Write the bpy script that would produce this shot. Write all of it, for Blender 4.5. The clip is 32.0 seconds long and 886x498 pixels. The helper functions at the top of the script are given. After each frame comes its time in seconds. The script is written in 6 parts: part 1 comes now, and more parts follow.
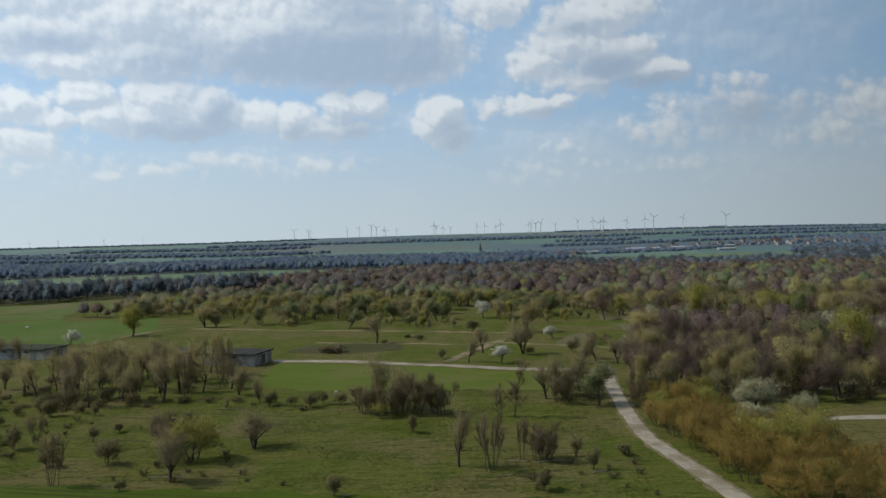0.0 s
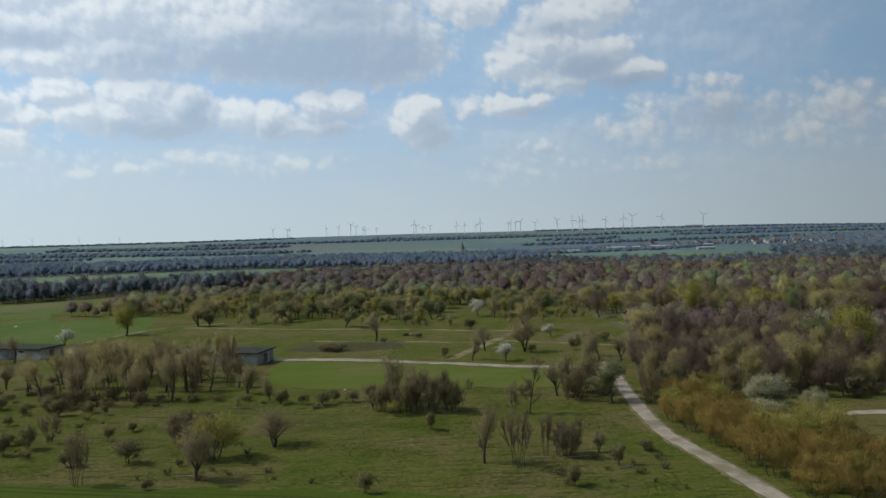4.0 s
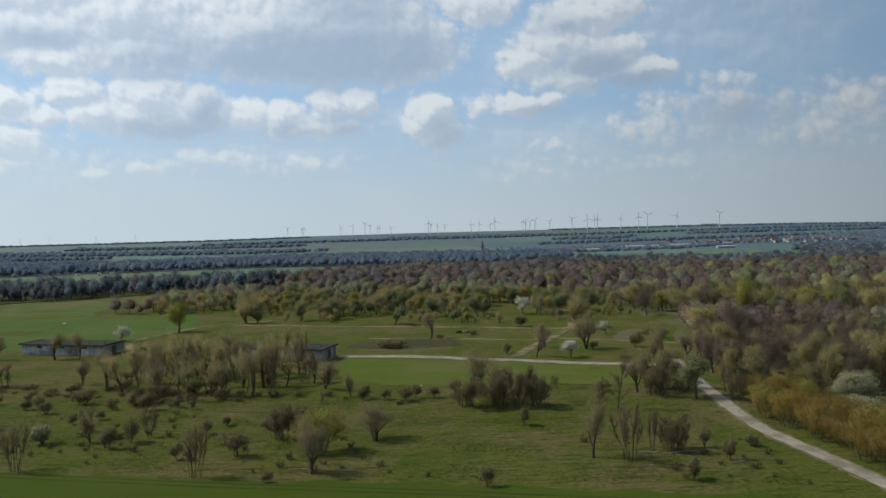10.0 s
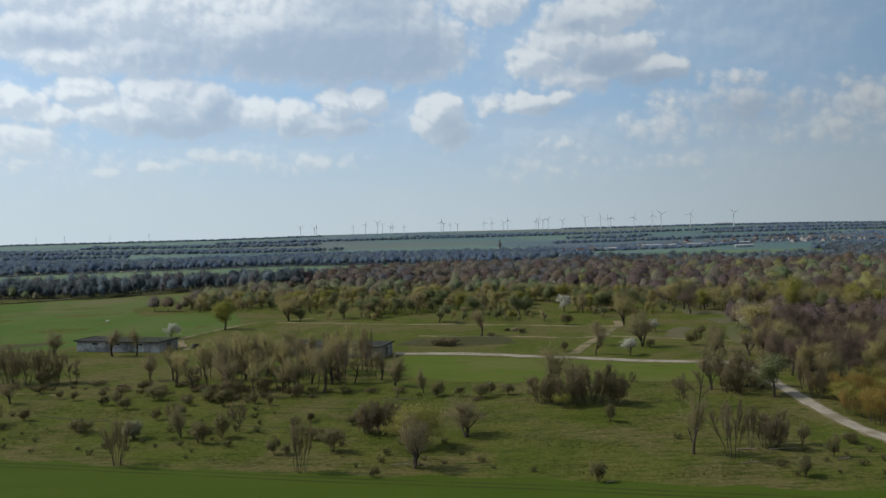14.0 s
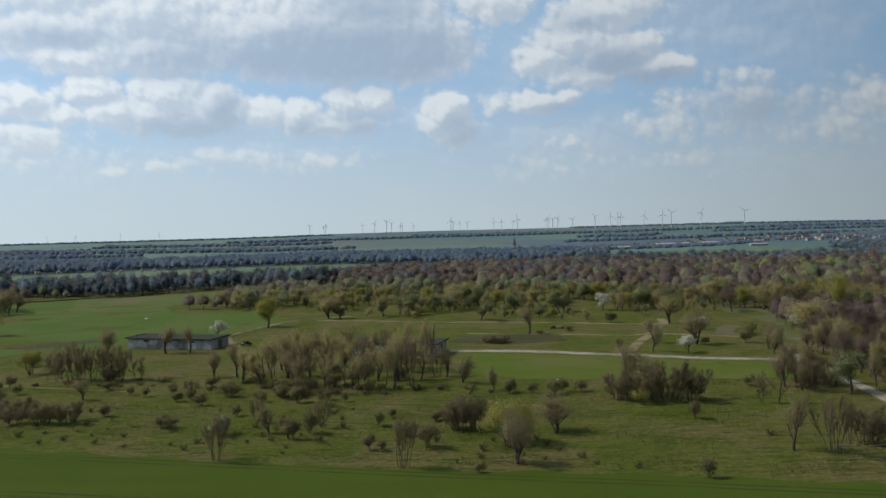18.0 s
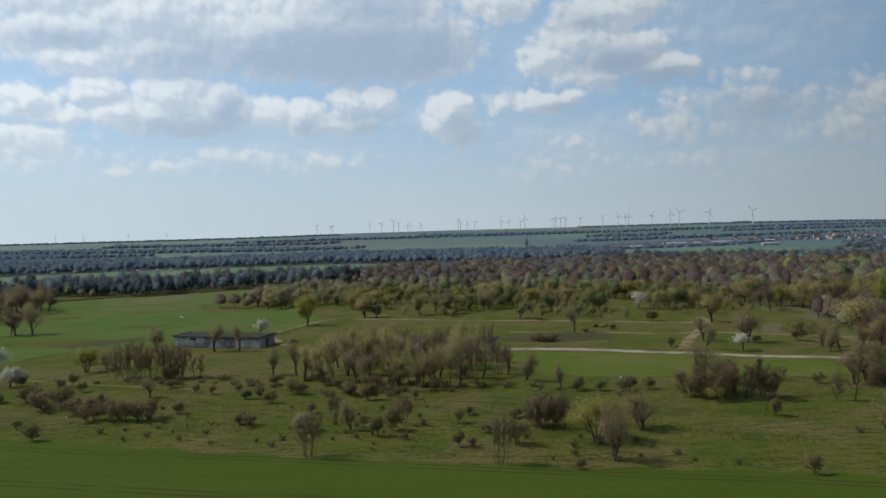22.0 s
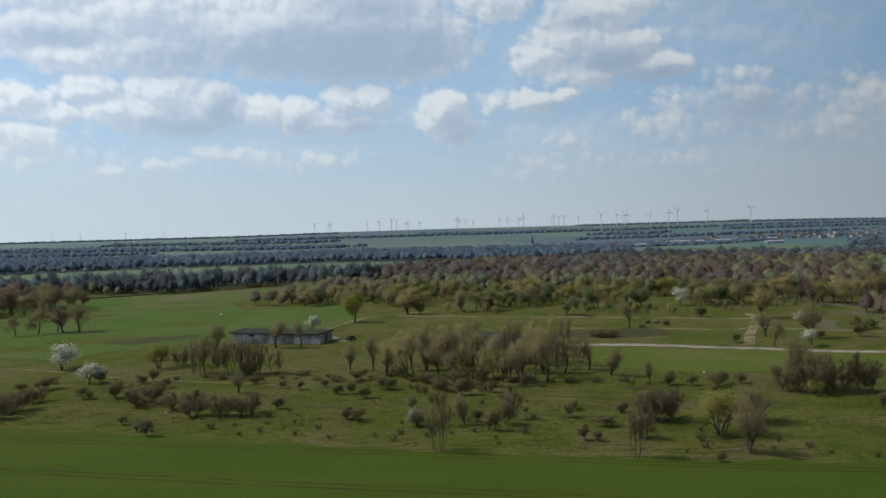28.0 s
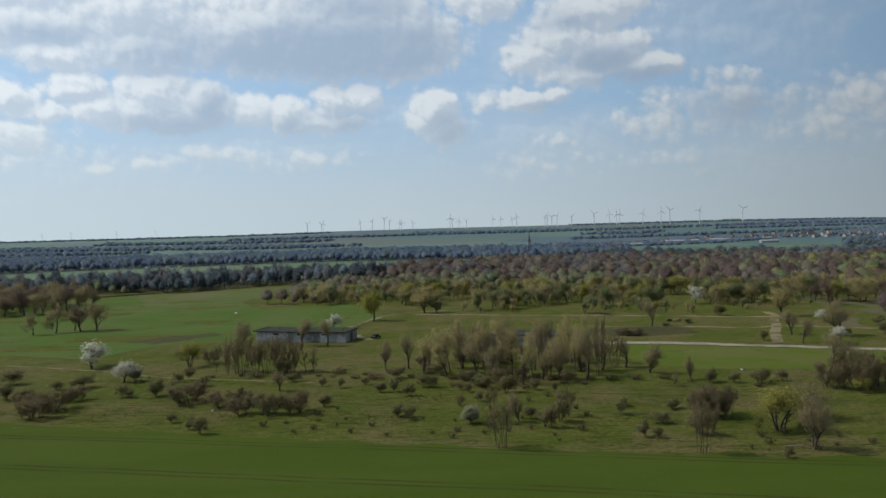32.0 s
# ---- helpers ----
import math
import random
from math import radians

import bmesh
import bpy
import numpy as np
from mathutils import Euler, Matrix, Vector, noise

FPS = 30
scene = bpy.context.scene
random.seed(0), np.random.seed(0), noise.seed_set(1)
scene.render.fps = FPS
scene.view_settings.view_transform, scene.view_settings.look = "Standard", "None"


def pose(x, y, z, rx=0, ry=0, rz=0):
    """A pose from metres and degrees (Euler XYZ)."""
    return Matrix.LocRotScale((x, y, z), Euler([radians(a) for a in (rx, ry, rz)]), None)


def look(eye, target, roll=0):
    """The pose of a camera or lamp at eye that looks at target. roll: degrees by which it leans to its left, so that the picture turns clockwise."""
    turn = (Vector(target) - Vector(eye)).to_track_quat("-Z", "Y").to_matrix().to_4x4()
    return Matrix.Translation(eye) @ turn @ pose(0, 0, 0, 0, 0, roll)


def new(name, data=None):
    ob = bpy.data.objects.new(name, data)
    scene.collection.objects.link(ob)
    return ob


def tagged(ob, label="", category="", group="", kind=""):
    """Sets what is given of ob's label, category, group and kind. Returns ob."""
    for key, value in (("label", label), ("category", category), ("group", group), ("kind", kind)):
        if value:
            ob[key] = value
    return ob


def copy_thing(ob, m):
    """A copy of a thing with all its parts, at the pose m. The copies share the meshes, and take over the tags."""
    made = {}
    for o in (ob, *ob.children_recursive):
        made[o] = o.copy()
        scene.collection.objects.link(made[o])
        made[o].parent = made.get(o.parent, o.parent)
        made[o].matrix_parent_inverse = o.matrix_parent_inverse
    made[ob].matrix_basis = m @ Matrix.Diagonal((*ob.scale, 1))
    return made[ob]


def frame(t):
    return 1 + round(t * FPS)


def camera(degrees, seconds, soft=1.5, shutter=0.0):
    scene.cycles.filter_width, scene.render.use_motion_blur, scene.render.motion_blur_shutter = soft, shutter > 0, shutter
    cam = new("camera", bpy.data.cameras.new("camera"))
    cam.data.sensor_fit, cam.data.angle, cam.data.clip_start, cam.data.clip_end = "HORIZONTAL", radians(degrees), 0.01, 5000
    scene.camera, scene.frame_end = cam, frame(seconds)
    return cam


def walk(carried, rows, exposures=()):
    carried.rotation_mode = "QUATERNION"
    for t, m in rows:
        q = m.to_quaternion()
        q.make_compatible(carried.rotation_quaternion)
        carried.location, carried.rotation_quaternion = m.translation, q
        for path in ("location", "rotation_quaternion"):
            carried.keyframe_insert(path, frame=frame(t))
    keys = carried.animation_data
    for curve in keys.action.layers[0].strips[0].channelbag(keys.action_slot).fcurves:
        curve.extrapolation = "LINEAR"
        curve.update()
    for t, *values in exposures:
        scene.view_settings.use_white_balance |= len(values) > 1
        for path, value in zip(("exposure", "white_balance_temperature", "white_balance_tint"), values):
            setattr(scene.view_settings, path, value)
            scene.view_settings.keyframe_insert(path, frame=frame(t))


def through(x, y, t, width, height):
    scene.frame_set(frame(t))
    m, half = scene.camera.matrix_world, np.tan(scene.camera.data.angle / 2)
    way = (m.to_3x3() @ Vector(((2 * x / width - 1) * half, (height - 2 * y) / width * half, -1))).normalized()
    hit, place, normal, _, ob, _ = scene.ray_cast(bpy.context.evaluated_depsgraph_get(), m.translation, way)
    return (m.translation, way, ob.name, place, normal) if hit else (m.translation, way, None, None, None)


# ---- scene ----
cam = camera(59.81, 32.0, 1.5)
# Seconds, eye, target, roll.
PATH = [
    (0, (2.87, 0.77, 38.11), (3.29, 200.75, 35.80), -1.49),
    (0.5, (2.29, 0.77, 37.97), (5.40, 200.73, 35.72), -1.44),
    (1, (1.55, 0.71, 37.91), (6.55, 200.64, 35.63), -1.41),
    (1.5, (0.56, 0.77, 37.94), (5.99, 200.68, 35.55), -1.36),
    (2, (-0.62, 0.66, 37.99), (5.56, 200.55, 35.55), -1.39),
    (2.5, (-1.74, 0.68, 37.98), (4.80, 200.56, 35.50), -1.38),
    (3, (-2.87, 0.53, 38.00), (3.75, 200.40, 35.48), -1.41),
    (3.5, (-3.96, 0.55, 38.04), (2.38, 200.43, 35.43), -1.44),
    (5.5, (-8.68, 0.36, 38.03), (-3.20, 200.27, 35.22), -1.43),
    (6, (-9.88, 0.32, 38.02), (-4.72, 200.23, 35.28), -1.43),
    (6.5, (-11.32, 0.24, 37.97), (-6.44, 200.16, 35.23), -1.49),
    (7, (-12.70, 0.24, 37.99), (-7.80, 200.16, 35.21), -1.47),
    (7.5, (-14.16, 0.18, 37.98), (-9.07, 200.10, 35.20), -1.46),
    (8, (-15.58, 0.14, 38.07), (-10.77, 200.06, 35.11), -1.47),
    (8.5, (-17.00, 0.14, 38.01), (-12.39, 200.07, 35.03), -1.46),
    (9, (-18.57, -0.05, 38.03), (-14.16, 199.88, 35.13), -1.41),
    (9.5, (-20.15, 0.03, 37.98), (-16.32, 199.97, 35.09), -1.46),
    (10, (-21.80, 0.07, 37.90), (-18.63, 200.02, 35.01), -1.45),
    (10.5, (-23.61, 0.04, 37.92), (-21.22, 200.00, 34.97), -1.47),
    (11, (-25.47, 0.14, 37.90), (-23.77, 200.11, 34.90), -1.51),
    (11.5, (-27.36, 0.15, 37.94), (-25.84, 200.12, 34.93), -1.47),
    (12, (-29.24, 0.06, 37.79), (-27.58, 200.03, 34.90), -1.44),
    (12.5, (-31.29, 0.12, 37.72), (-29.92, 200.10, 34.83), -1.34),
    (13, (-33.22, 0.07, 37.76), (-32.05, 200.05, 34.80), -1.41),
    (13.5, (-35.15, -0.02, 37.80), (-34.21, 199.96, 34.74), -1.43),
    (14, (-37.20, -0.06, 37.79), (-36.51, 199.92, 34.72), -1.42),
    (14.5, (-39.20, -0.02, 37.83), (-38.90, 199.95, 34.71), -1.48),
    (16.5, (-47.05, -0.20, 37.79), (-47.77, 199.77, 34.48), -1.46),
    (17, (-48.98, -0.16, 37.69), (-49.82, 199.82, 34.46), -1.45),
    (17.5, (-51.01, -0.23, 37.68), (-51.95, 199.74, 34.47), -1.48),
    (18, (-52.96, -0.19, 37.69), (-53.92, 199.78, 34.37), -1.44),
    (18.5, (-54.87, -0.23, 37.63), (-56.02, 199.74, 34.31), -1.47),
    (19, (-56.92, -0.29, 37.62), (-58.07, 199.68, 34.18), -1.46),
    (19.5, (-58.85, -0.28, 37.65), (-60.19, 199.69, 34.21), -1.46),
    (20, (-60.83, -0.42, 37.62), (-62.67, 199.54, 34.19), -1.44),
    (20.5, (-62.71, -0.28, 37.58), (-64.87, 199.67, 34.07), -1.48),
    (21, (-64.85, -0.41, 37.53), (-67.11, 199.54, 34.02), -1.46),
    (21.5, (-66.65, -0.41, 37.65), (-68.79, 199.55, 34.02), -1.46),
    (22, (-68.15, -0.21, 37.50), (-70.23, 199.75, 34.16), -1.47),
    (22.5, (-70.07, -0.28, 37.32), (-73.38, 199.66, 33.95), -1.48),
    (23, (-72.13, -0.42, 37.40), (-74.57, 199.54, 33.93), -1.44),
    (23.5, (-74.05, -0.39, 37.31), (-75.78, 199.57, 33.66), -1.46),
    (24, (-75.96, -0.41, 37.25), (-77.36, 199.55, 33.58), -1.50),
    (24.5, (-78.01, -0.46, 37.30), (-79.25, 199.51, 33.64), -1.50),
    (25, (-79.84, -0.50, 37.19), (-81.19, 199.46, 33.60), -1.51),
    (25.5, (-81.81, -0.58, 37.22), (-82.80, 199.39, 33.61), -1.53),
    (27.5, (-89.67, -0.45, 37.22), (-90.16, 199.51, 33.48), -1.50),
    (28, (-91.51, -0.33, 37.27), (-91.96, 199.63, 33.50), -1.48),
    (28.5, (-93.65, -0.08, 37.17), (-95.27, 199.88, 33.38), -1.49),
    (29, (-95.60, -0.21, 37.09), (-97.62, 199.74, 33.34), -1.49),
    (29.5, (-97.65, -0.23, 37.16), (-100.00, 199.72, 33.27), -1.43),
    (30, (-99.49, -0.11, 37.03), (-102.07, 199.84, 33.25), -1.49),
    (30.5, (-101.29, -0.07, 37.03), (-103.31, 199.89, 33.23), -1.48),
    (31, (-102.65, 0.10, 37.00), (-101.35, 200.06, 33.15), -1.45),
    (31.5, (-103.57, 0.04, 37.01), (-101.07, 199.99, 33.16), -1.45),
    (32, (-103.95, 0.06, 37.09), (-101.97, 200.01, 33.13), -1.45),
]
walk(cam, [(t, look(eye, target, roll)) for t, eye, target, roll in PATH])

SUN_POWER = 3.0
SKY_BLUE = (3.75, 5.9, 8.4)
CLOUD_LIGHT, CLOUD_DARK = (7.9, 8.4, 8.7), (3.4, 4.4, 5.7)
HAZE = (5.25, 6.2, 6.75)

# ---- light ----
SUN_EL, SUN_AZ = 45.0, -80.0  # degrees; azimuth clockwise from +y
world = bpy.data.worlds.new("sky")
scene.world = world
world.use_nodes = True
wt = world.node_tree
wt.nodes.clear()


def nd(tree, kind, **props):
    n = tree.nodes.new(kind)
    for key, value in props.items():
        if key == "operation":
            n.operation = value
        elif key == "blend_type":
            n.blend_type = value
        elif key == "data_type":
            n.data_type = value
        elif key == "interpolation_type":
            n.interpolation_type = value
    return n


def put(tree, socket, value):
    if isinstance(value, bpy.types.NodeSocket):
        tree.links.new(value, socket)
    elif isinstance(value, tuple) and len(value) == 3 and socket.type == "RGBA":
        socket.default_value = (*value, 1)
    else:
        socket.default_value = value


def mth(tree, op, a, b=0.0, c=None):
    n = nd(tree, "ShaderNodeMath", operation=op)
    put(tree, n.inputs[0], a)
    put(tree, n.inputs[1], b)
    if c is not None:
        put(tree, n.inputs[2], c)
    return n.outputs[0]


def vmth(tree, op, a, b=(0, 0, 0)):
    n = nd(tree, "ShaderNodeVectorMath", operation=op)
    put(tree, n.inputs[0], a)
    put(tree, n.inputs[1], b)
    return n.outputs["Value"] if op in ("LENGTH", "DOT_PRODUCT") else n.outputs[0]


def ramp01(tree, v, lo, hi, a=0.0, b=1.0, smooth=True):
    n = nd(tree, "ShaderNodeMapRange", interpolation_type="SMOOTHSTEP" if smooth else "LINEAR")
    for i, value in enumerate((v, lo, hi, a, b)):
        put(tree, n.inputs[i], value)
    return n.outputs[0]


def mixc(tree, f, a, b, blend="MIX"):
    n = nd(tree, "ShaderNodeMix", data_type="RGBA", blend_type=blend)
    put(tree, n.inputs[0], f)
    put(tree, n.inputs[6], a)
    put(tree, n.inputs[7], b)
    return n.outputs[2]


def noise_tex(tree, vec, scale, detail=4.0, rough=0.55, colour=False):
    n = nd(tree, "ShaderNodeTexNoise")
    if vec is not None:
        put(tree, n.inputs["Vector"], vec)
    n.inputs["Scale"].default_value, n.inputs["Detail"].default_value, n.inputs["Roughness"].default_value = scale, detail, rough
    return n.outputs["Color" if colour else "Fac"]


# Cumulus over a hazy horizon: azimuth, elevation, half width, half height, weight.
CLOUDS_LEFT = [(-28.9, 9.5, 2.52, 1.18, 0.95), (-26.4, 8.6, 2.31, 0.84, 0.8), (-28.3, 7.0, 2.94, 1.26, 0.75), (-24.5, 10.4, 2.52, 1.26, 1.1), (-23.2, 9.2, 2.94, 1.51, 1), (-19.7, 10.1, 3.78, 2.02, 1.2), (-16.5, 9.4, 2.94, 2.10, 1.1), (-20.8, 8.7, 2.52, 1.43, 1), (-18.1, 8.4, 3.99, 1.18, 1.1), (-13.2, 9.1, 2.10, 1.43, 1.1), (-10.6, 8.9, 2.52, 1.26, 1.1), (-7.3, 9.9, 1.89, 1.51, 1.2), (-5.0, 9.9, 1.77, 1.35, 1.2), (-8.4, 8.3, 4.62, 1.01, 0.85)]
CLOUDS_MIDDLE = [(0.2, 9.2, 2.02, 1.51, 1.3), (1.0, 7.5, 2.10, 1.26, 0.85), (-1.0, 8.2, 1.26, 1.09, 1), (6.5, 9.6, 2.94, 1.01, 1), (9.0, 9.8, 1.68, 0.84, 0.9), (4.0, 9.5, 1.68, 0.76, 0.75), (12.0, 15.6, 4.62, 1.77, 1.3), (9.5, 14.0, 3.57, 2.10, 1.2), (12.9, 12.6, 3.99, 2.02, 1.3), (7.6, 12.5, 2.73, 1.51, 1.1), (10.6, 11.3, 3.78, 1.18, 1), (16.0, 11.5, 2.52, 1.18, 1.1), (17.0, 11.7, 1.09, 0.84, 1.2)]
CLOUDS_RIGHT = [(21.5, 10.4, 1.26, 0.92, 0.54), (21.1, 8.8, 3.15, 2.02, 0.45), (17.1, 9.1, 2.10, 1.09, 0.40), (24.3, 8.3, 2.94, 1.26, 0.36), (29.3, 8.0, 2.52, 1.68, 0.43), (27.3, 7.1, 5.04, 1.68, 0.32), (16.5, 7.6, 4.20, 1.18, 0.32)]
CLOUDS_TOP = [(-7.1, 14.6, 10.93, 3.99, 1.5), (-12.4, 14.9, 9.67, 3.78, 1.4), (-2.2, 13.8, 5.25, 2.94, 1.4), (-20.8, 15.8, 7.15, 2.94, 1.2), (-20.9, 13.0, 7.99, 2.10, 0.9), (-27.4, 14.0, 6.30, 2.10, 0.85), (-25.5, 12.4, 4.62, 1.26, 0.8), (3.8, 16.6, 3.36, 1.51, 1.1), (-28.0, 17.3, 12.61, 2.94, 0.9), (-8.6, 19.5, 14.29, 3.36, 1.3), (13.6, 19.1, 9.25, 2.52, 1)]
CLOUDS_LOW = [(-16.0, 5.8, 4.62, 0.92, 0.39), (-20.6, 5.4, 2.52, 0.67, 0.35), (-23.6, 5.1, 2.10, 0.59, 0.32), (-8.6, 5.7, 2.94, 0.76, 0.32), (9.7, 6.5, 2.10, 0.67, 0.24), (17.8, 4.9, 3.36, 0.76, 0.21), (7.6, 5.0, 3.78, 0.84, 0.21), (-26.7, 5.7, 3.78, 1.09, 0.32)]
# The shaded undersides of the larger ones.
CLOUD_BASES = [(-6.4, 13.3, 9.67, 2.94, 1), (-1.8, 13.4, 4.62, 2.61, 0.9), (-12.1, 12.8, 6.30, 2.10, 0.75), (-17.9, 12.8, 5.46, 2.10, 0.45), (-18.1, 7.9, 5.04, 1.26, 0.8), (-15.7, 8.8, 1.77, 2.19, 0.7), (-10.2, 7.9, 2.10, 0.76, 0.45), (-6.1, 8.2, 2.94, 1.09, 0.5), (1.2, 7.4, 1.85, 1.43, 0.8), (12.3, 12.1, 3.36, 1.26, 0.75), (15.0, 10.8, 3.78, 1.01, 0.7), (9.9, 14.9, 2.10, 0.84, 0.35), (9.0, 9.0, 2.52, 0.59, 0.4), (21.8, 8.0, 3.78, 1.68, 0.45), (-26.1, 13.6, 5.04, 0.92, 0.4), (-5.0, 16.2, 5.46, 1.68, 0.55)]


def voro(tree, vec, scale):
    n = nd(tree, "ShaderNodeTexVoronoi")
    put(tree, n.inputs["Vector"], vec)
    n.inputs["Scale"].default_value = scale
    return n.outputs["Distance"]


def field_group(name):
    g = bpy.data.node_groups.new(name, "ShaderNodeTree")
    g.interface.new_socket("Vector", in_out="INPUT", socket_type="NodeSocketVector")
    g.interface.new_socket("Value", in_out="OUTPUT", socket_type="NodeSocketFloat")
    return g, nd(g, "NodeGroupInput").outputs[0], nd(g, "NodeGroupOutput").inputs[0]


def slant(tree, p):
    """Lifts plan coordinates onto a slanting plane, so that lattice noise shows no grain along them."""
    n = nd(tree, "ShaderNodeCombineXYZ")
    put(tree, n.inputs[2], mth(tree, "ADD", vmth(tree, "DOT_PRODUCT", p, (0.41, 0.57, 0)), 5.3))
    return vmth(tree, "ADD", vmth(tree, "ADD", p, n.outputs[0]), (0.37, 0.21, 0))


def puffs(tree, q, rows):
    """How deep a place lies inside the nearest of some rounded heaps."""
    total = -0.8
    for az, el, rx, ry, weight in rows:
        d = vmth(tree, "LENGTH", vmth(tree, "MULTIPLY", vmth(tree, "SUBTRACT", q, (az, el, 0)), (1 / rx, 1 / ry, 0)))
        n = nd(tree, "ShaderNodeMath", operation="SMOOTH_MAX")
        put(tree, n.inputs[0], total)
        put(tree, n.inputs[1], mth(tree, "MULTIPLY", mth(tree, "SUBTRACT", 1.0, d), weight))
        n.inputs[2].default_value = 0.12
        total = n.outputs[0]
    return total


field, p, field_out = field_group("cloud_field")
w1 = vmth(field, "SUBTRACT", noise_tex(field, slant(field, p), 0.45, 2.0, 0.5, True), (0.5, 0.5, 0.5))
w2 = vmth(field, "SUBTRACT", noise_tex(field, slant(field, p), 1.5, 4.0, 0.6, True), (0.5, 0.5, 0.5))
q = vmth(field, "ADD", p, vmth(field, "ADD", vmth(field, "MULTIPLY", w1, (1.6, 1.2, 0.0)), vmth(field, "MULTIPLY", w2, (0.7, 0.3, 0.0))))
q = vmth(field, "MULTIPLY", q, (1, 1, 0))
total = puffs(field, q, CLOUDS_LEFT + CLOUDS_MIDDLE + CLOUDS_RIGHT + CLOUDS_TOP + CLOUDS_LOW)
# Billows: rounded heads at three sizes, frayed a little.
soft_p = vmth(field, "MULTIPLY", vmth(field, "ADD", p, vmth(field, "MULTIPLY", w2, (0.5, 0.5, 0.0))), (1, 1, 0))
billow = mth(field, "MULTIPLY", mth(field, "SUBTRACT", 0.45, voro(field, soft_p, 0.75)), 0.45)
billow = mth(field, "ADD", billow, mth(field, "MULTIPLY", mth(field, "SUBTRACT", 0.45, voro(field, soft_p, 1.7)), 0.20))
billow = mth(field, "ADD", billow, mth(field, "MULTIPLY", mth(field, "SUBTRACT", noise_tex(field, slant(field, p), 2.0, 5.0, 0.55), 0.5), 0.30))
sep = nd(field, "ShaderNodeSeparateXYZ")
field.links.new(p, sep.inputs[0])
# Beyond the charted part of the sky the same kind of broken cloud goes on.
beyond = mth(field, "MULTIPLY_ADD", mth(field, "MAXIMUM", ramp01(field, mth(field, "ABSOLUTE", sep.outputs[0]), 34, 44), ramp01(field, sep.outputs[1], 20, 26)),
             mth(field, "MULTIPLY_ADD", mth(field, "SUBTRACT", noise_tex(field, vmth(field, "MULTIPLY", p, (0.6, 1.0, 0)), 0.12, 5.0, 0.6), 0.47), 3.0, 0.7), -0.7)
total = mth(field, "MAXIMUM", total, beyond)
field.links.new(mth(field, "ADD", total, billow), field_out)

base_field, p, base_out = field_group("cloud_base_field")
w3 = vmth(base_field, "SUBTRACT", noise_tex(base_field, slant(base_field, p), 0.5, 2.0, 0.5, True), (0.5, 0.5, 0.5))
q = vmth(base_field, "MULTIPLY", vmth(base_field, "ADD", p, vmth(base_field, "MULTIPLY", w3, (2.2, 1.0, 0.0))), (1, 1, 0))
base_field.links.new(puffs(base_field, q, CLOUD_BASES), base_out)

tc = nd(wt, "ShaderNodeTexCoord")
sp = nd(wt, "ShaderNodeSeparateXYZ")
wt.links.new(tc.outputs["Generated"], sp.inputs[0])
azim = mth(wt, "MULTIPLY", mth(wt, "ARCTAN2", sp.outputs[0], sp.outputs[1]), 57.2958)
elev = mth(wt, "MULTIPLY", mth(wt, "ARCSINE", sp.outputs[2]), 57.2958)
pos = nd(wt, "ShaderNodeCombineXYZ")
put(wt, pos.inputs[0], azim)
put(wt, pos.inputs[1], elev)


def cloud(group, offset):
    n = wt.nodes.new("ShaderNodeGroup")
    n.node_tree = group
    put(wt, n.inputs[0], vmth(wt, "ADD", pos.outputs[0], offset))
    return n.outputs[0]


sky = nd(wt, "ShaderNodeTexSky")
sky.sky_type, sky.sun_disc = "NISHITA", False
sky.sun_elevation, sky.sun_rotation = radians(SUN_EL), radians(SUN_AZ % 360)
sky.altitude, sky.air_density, sky.dust_density, sky.ozone_density = 100, 1.0, 2.0, 1.2
here, up_sun = cloud(field, (0, 0, 0)), cloud(field, (-0.35, 0.45, 0))
veil = mth(wt, "MULTIPLY", ramp01(wt, noise_tex(wt, slant(wt, vmth(wt, "MULTIPLY", pos.outputs[0], (0.5, 1.0, 0))), 0.16, 5.0, 0.55), 0.36, 0.66), 0.40)
mask = mth(wt, "MAXIMUM", ramp01(wt, here, -0.22, 0.34), veil)
lit = ramp01(wt, mth(wt, "SUBTRACT", here, up_sun), -0.30, 0.42)
under = ramp01(wt, cloud(base_field, (0, 0, 0)), -0.25, 0.6)
shade = mth(wt, "MULTIPLY", mth(wt, "MULTIPLY_ADD", lit, 0.62, 0.38), mth(wt, "SUBTRACT", 1.0, mth(wt, "MULTIPLY", under, 0.85)))
white = mixc(wt, shade, CLOUD_DARK, CLOUD_LIGHT)
haze = ramp01(wt, elev, 0.5, 11.0, 0.92, 0.0)
clear = mixc(wt, 0.75, sky.outputs[0], SKY_BLUE)
both = mixc(wt, mth(wt, "MULTIPLY", mask, 0.86), clear, white)
wide_glow = mth(wt, "MULTIPLY_ADD", mth(wt, "COSINE", mth(wt, "MULTIPLY", mth(wt, "SUBTRACT", azim, SUN_AZ), 0.0174533)), 0.32, 0.86)
final = vmth(wt, "SCALE", mixc(wt, haze, both, HAZE))
put(wt, final.node.inputs["Scale"], mth(wt, "MULTIPLY", wide_glow, ramp01(wt, azim, 2.0, 60.0, 1.0, 0.62)))
bg, wout = nd(wt, "ShaderNodeBackground"), nd(wt, "ShaderNodeOutputWorld")
put(wt, bg.inputs[0], final)
bg.inputs[1].default_value = 0.1
wt.links.new(bg.outputs[0], wout.inputs[0])

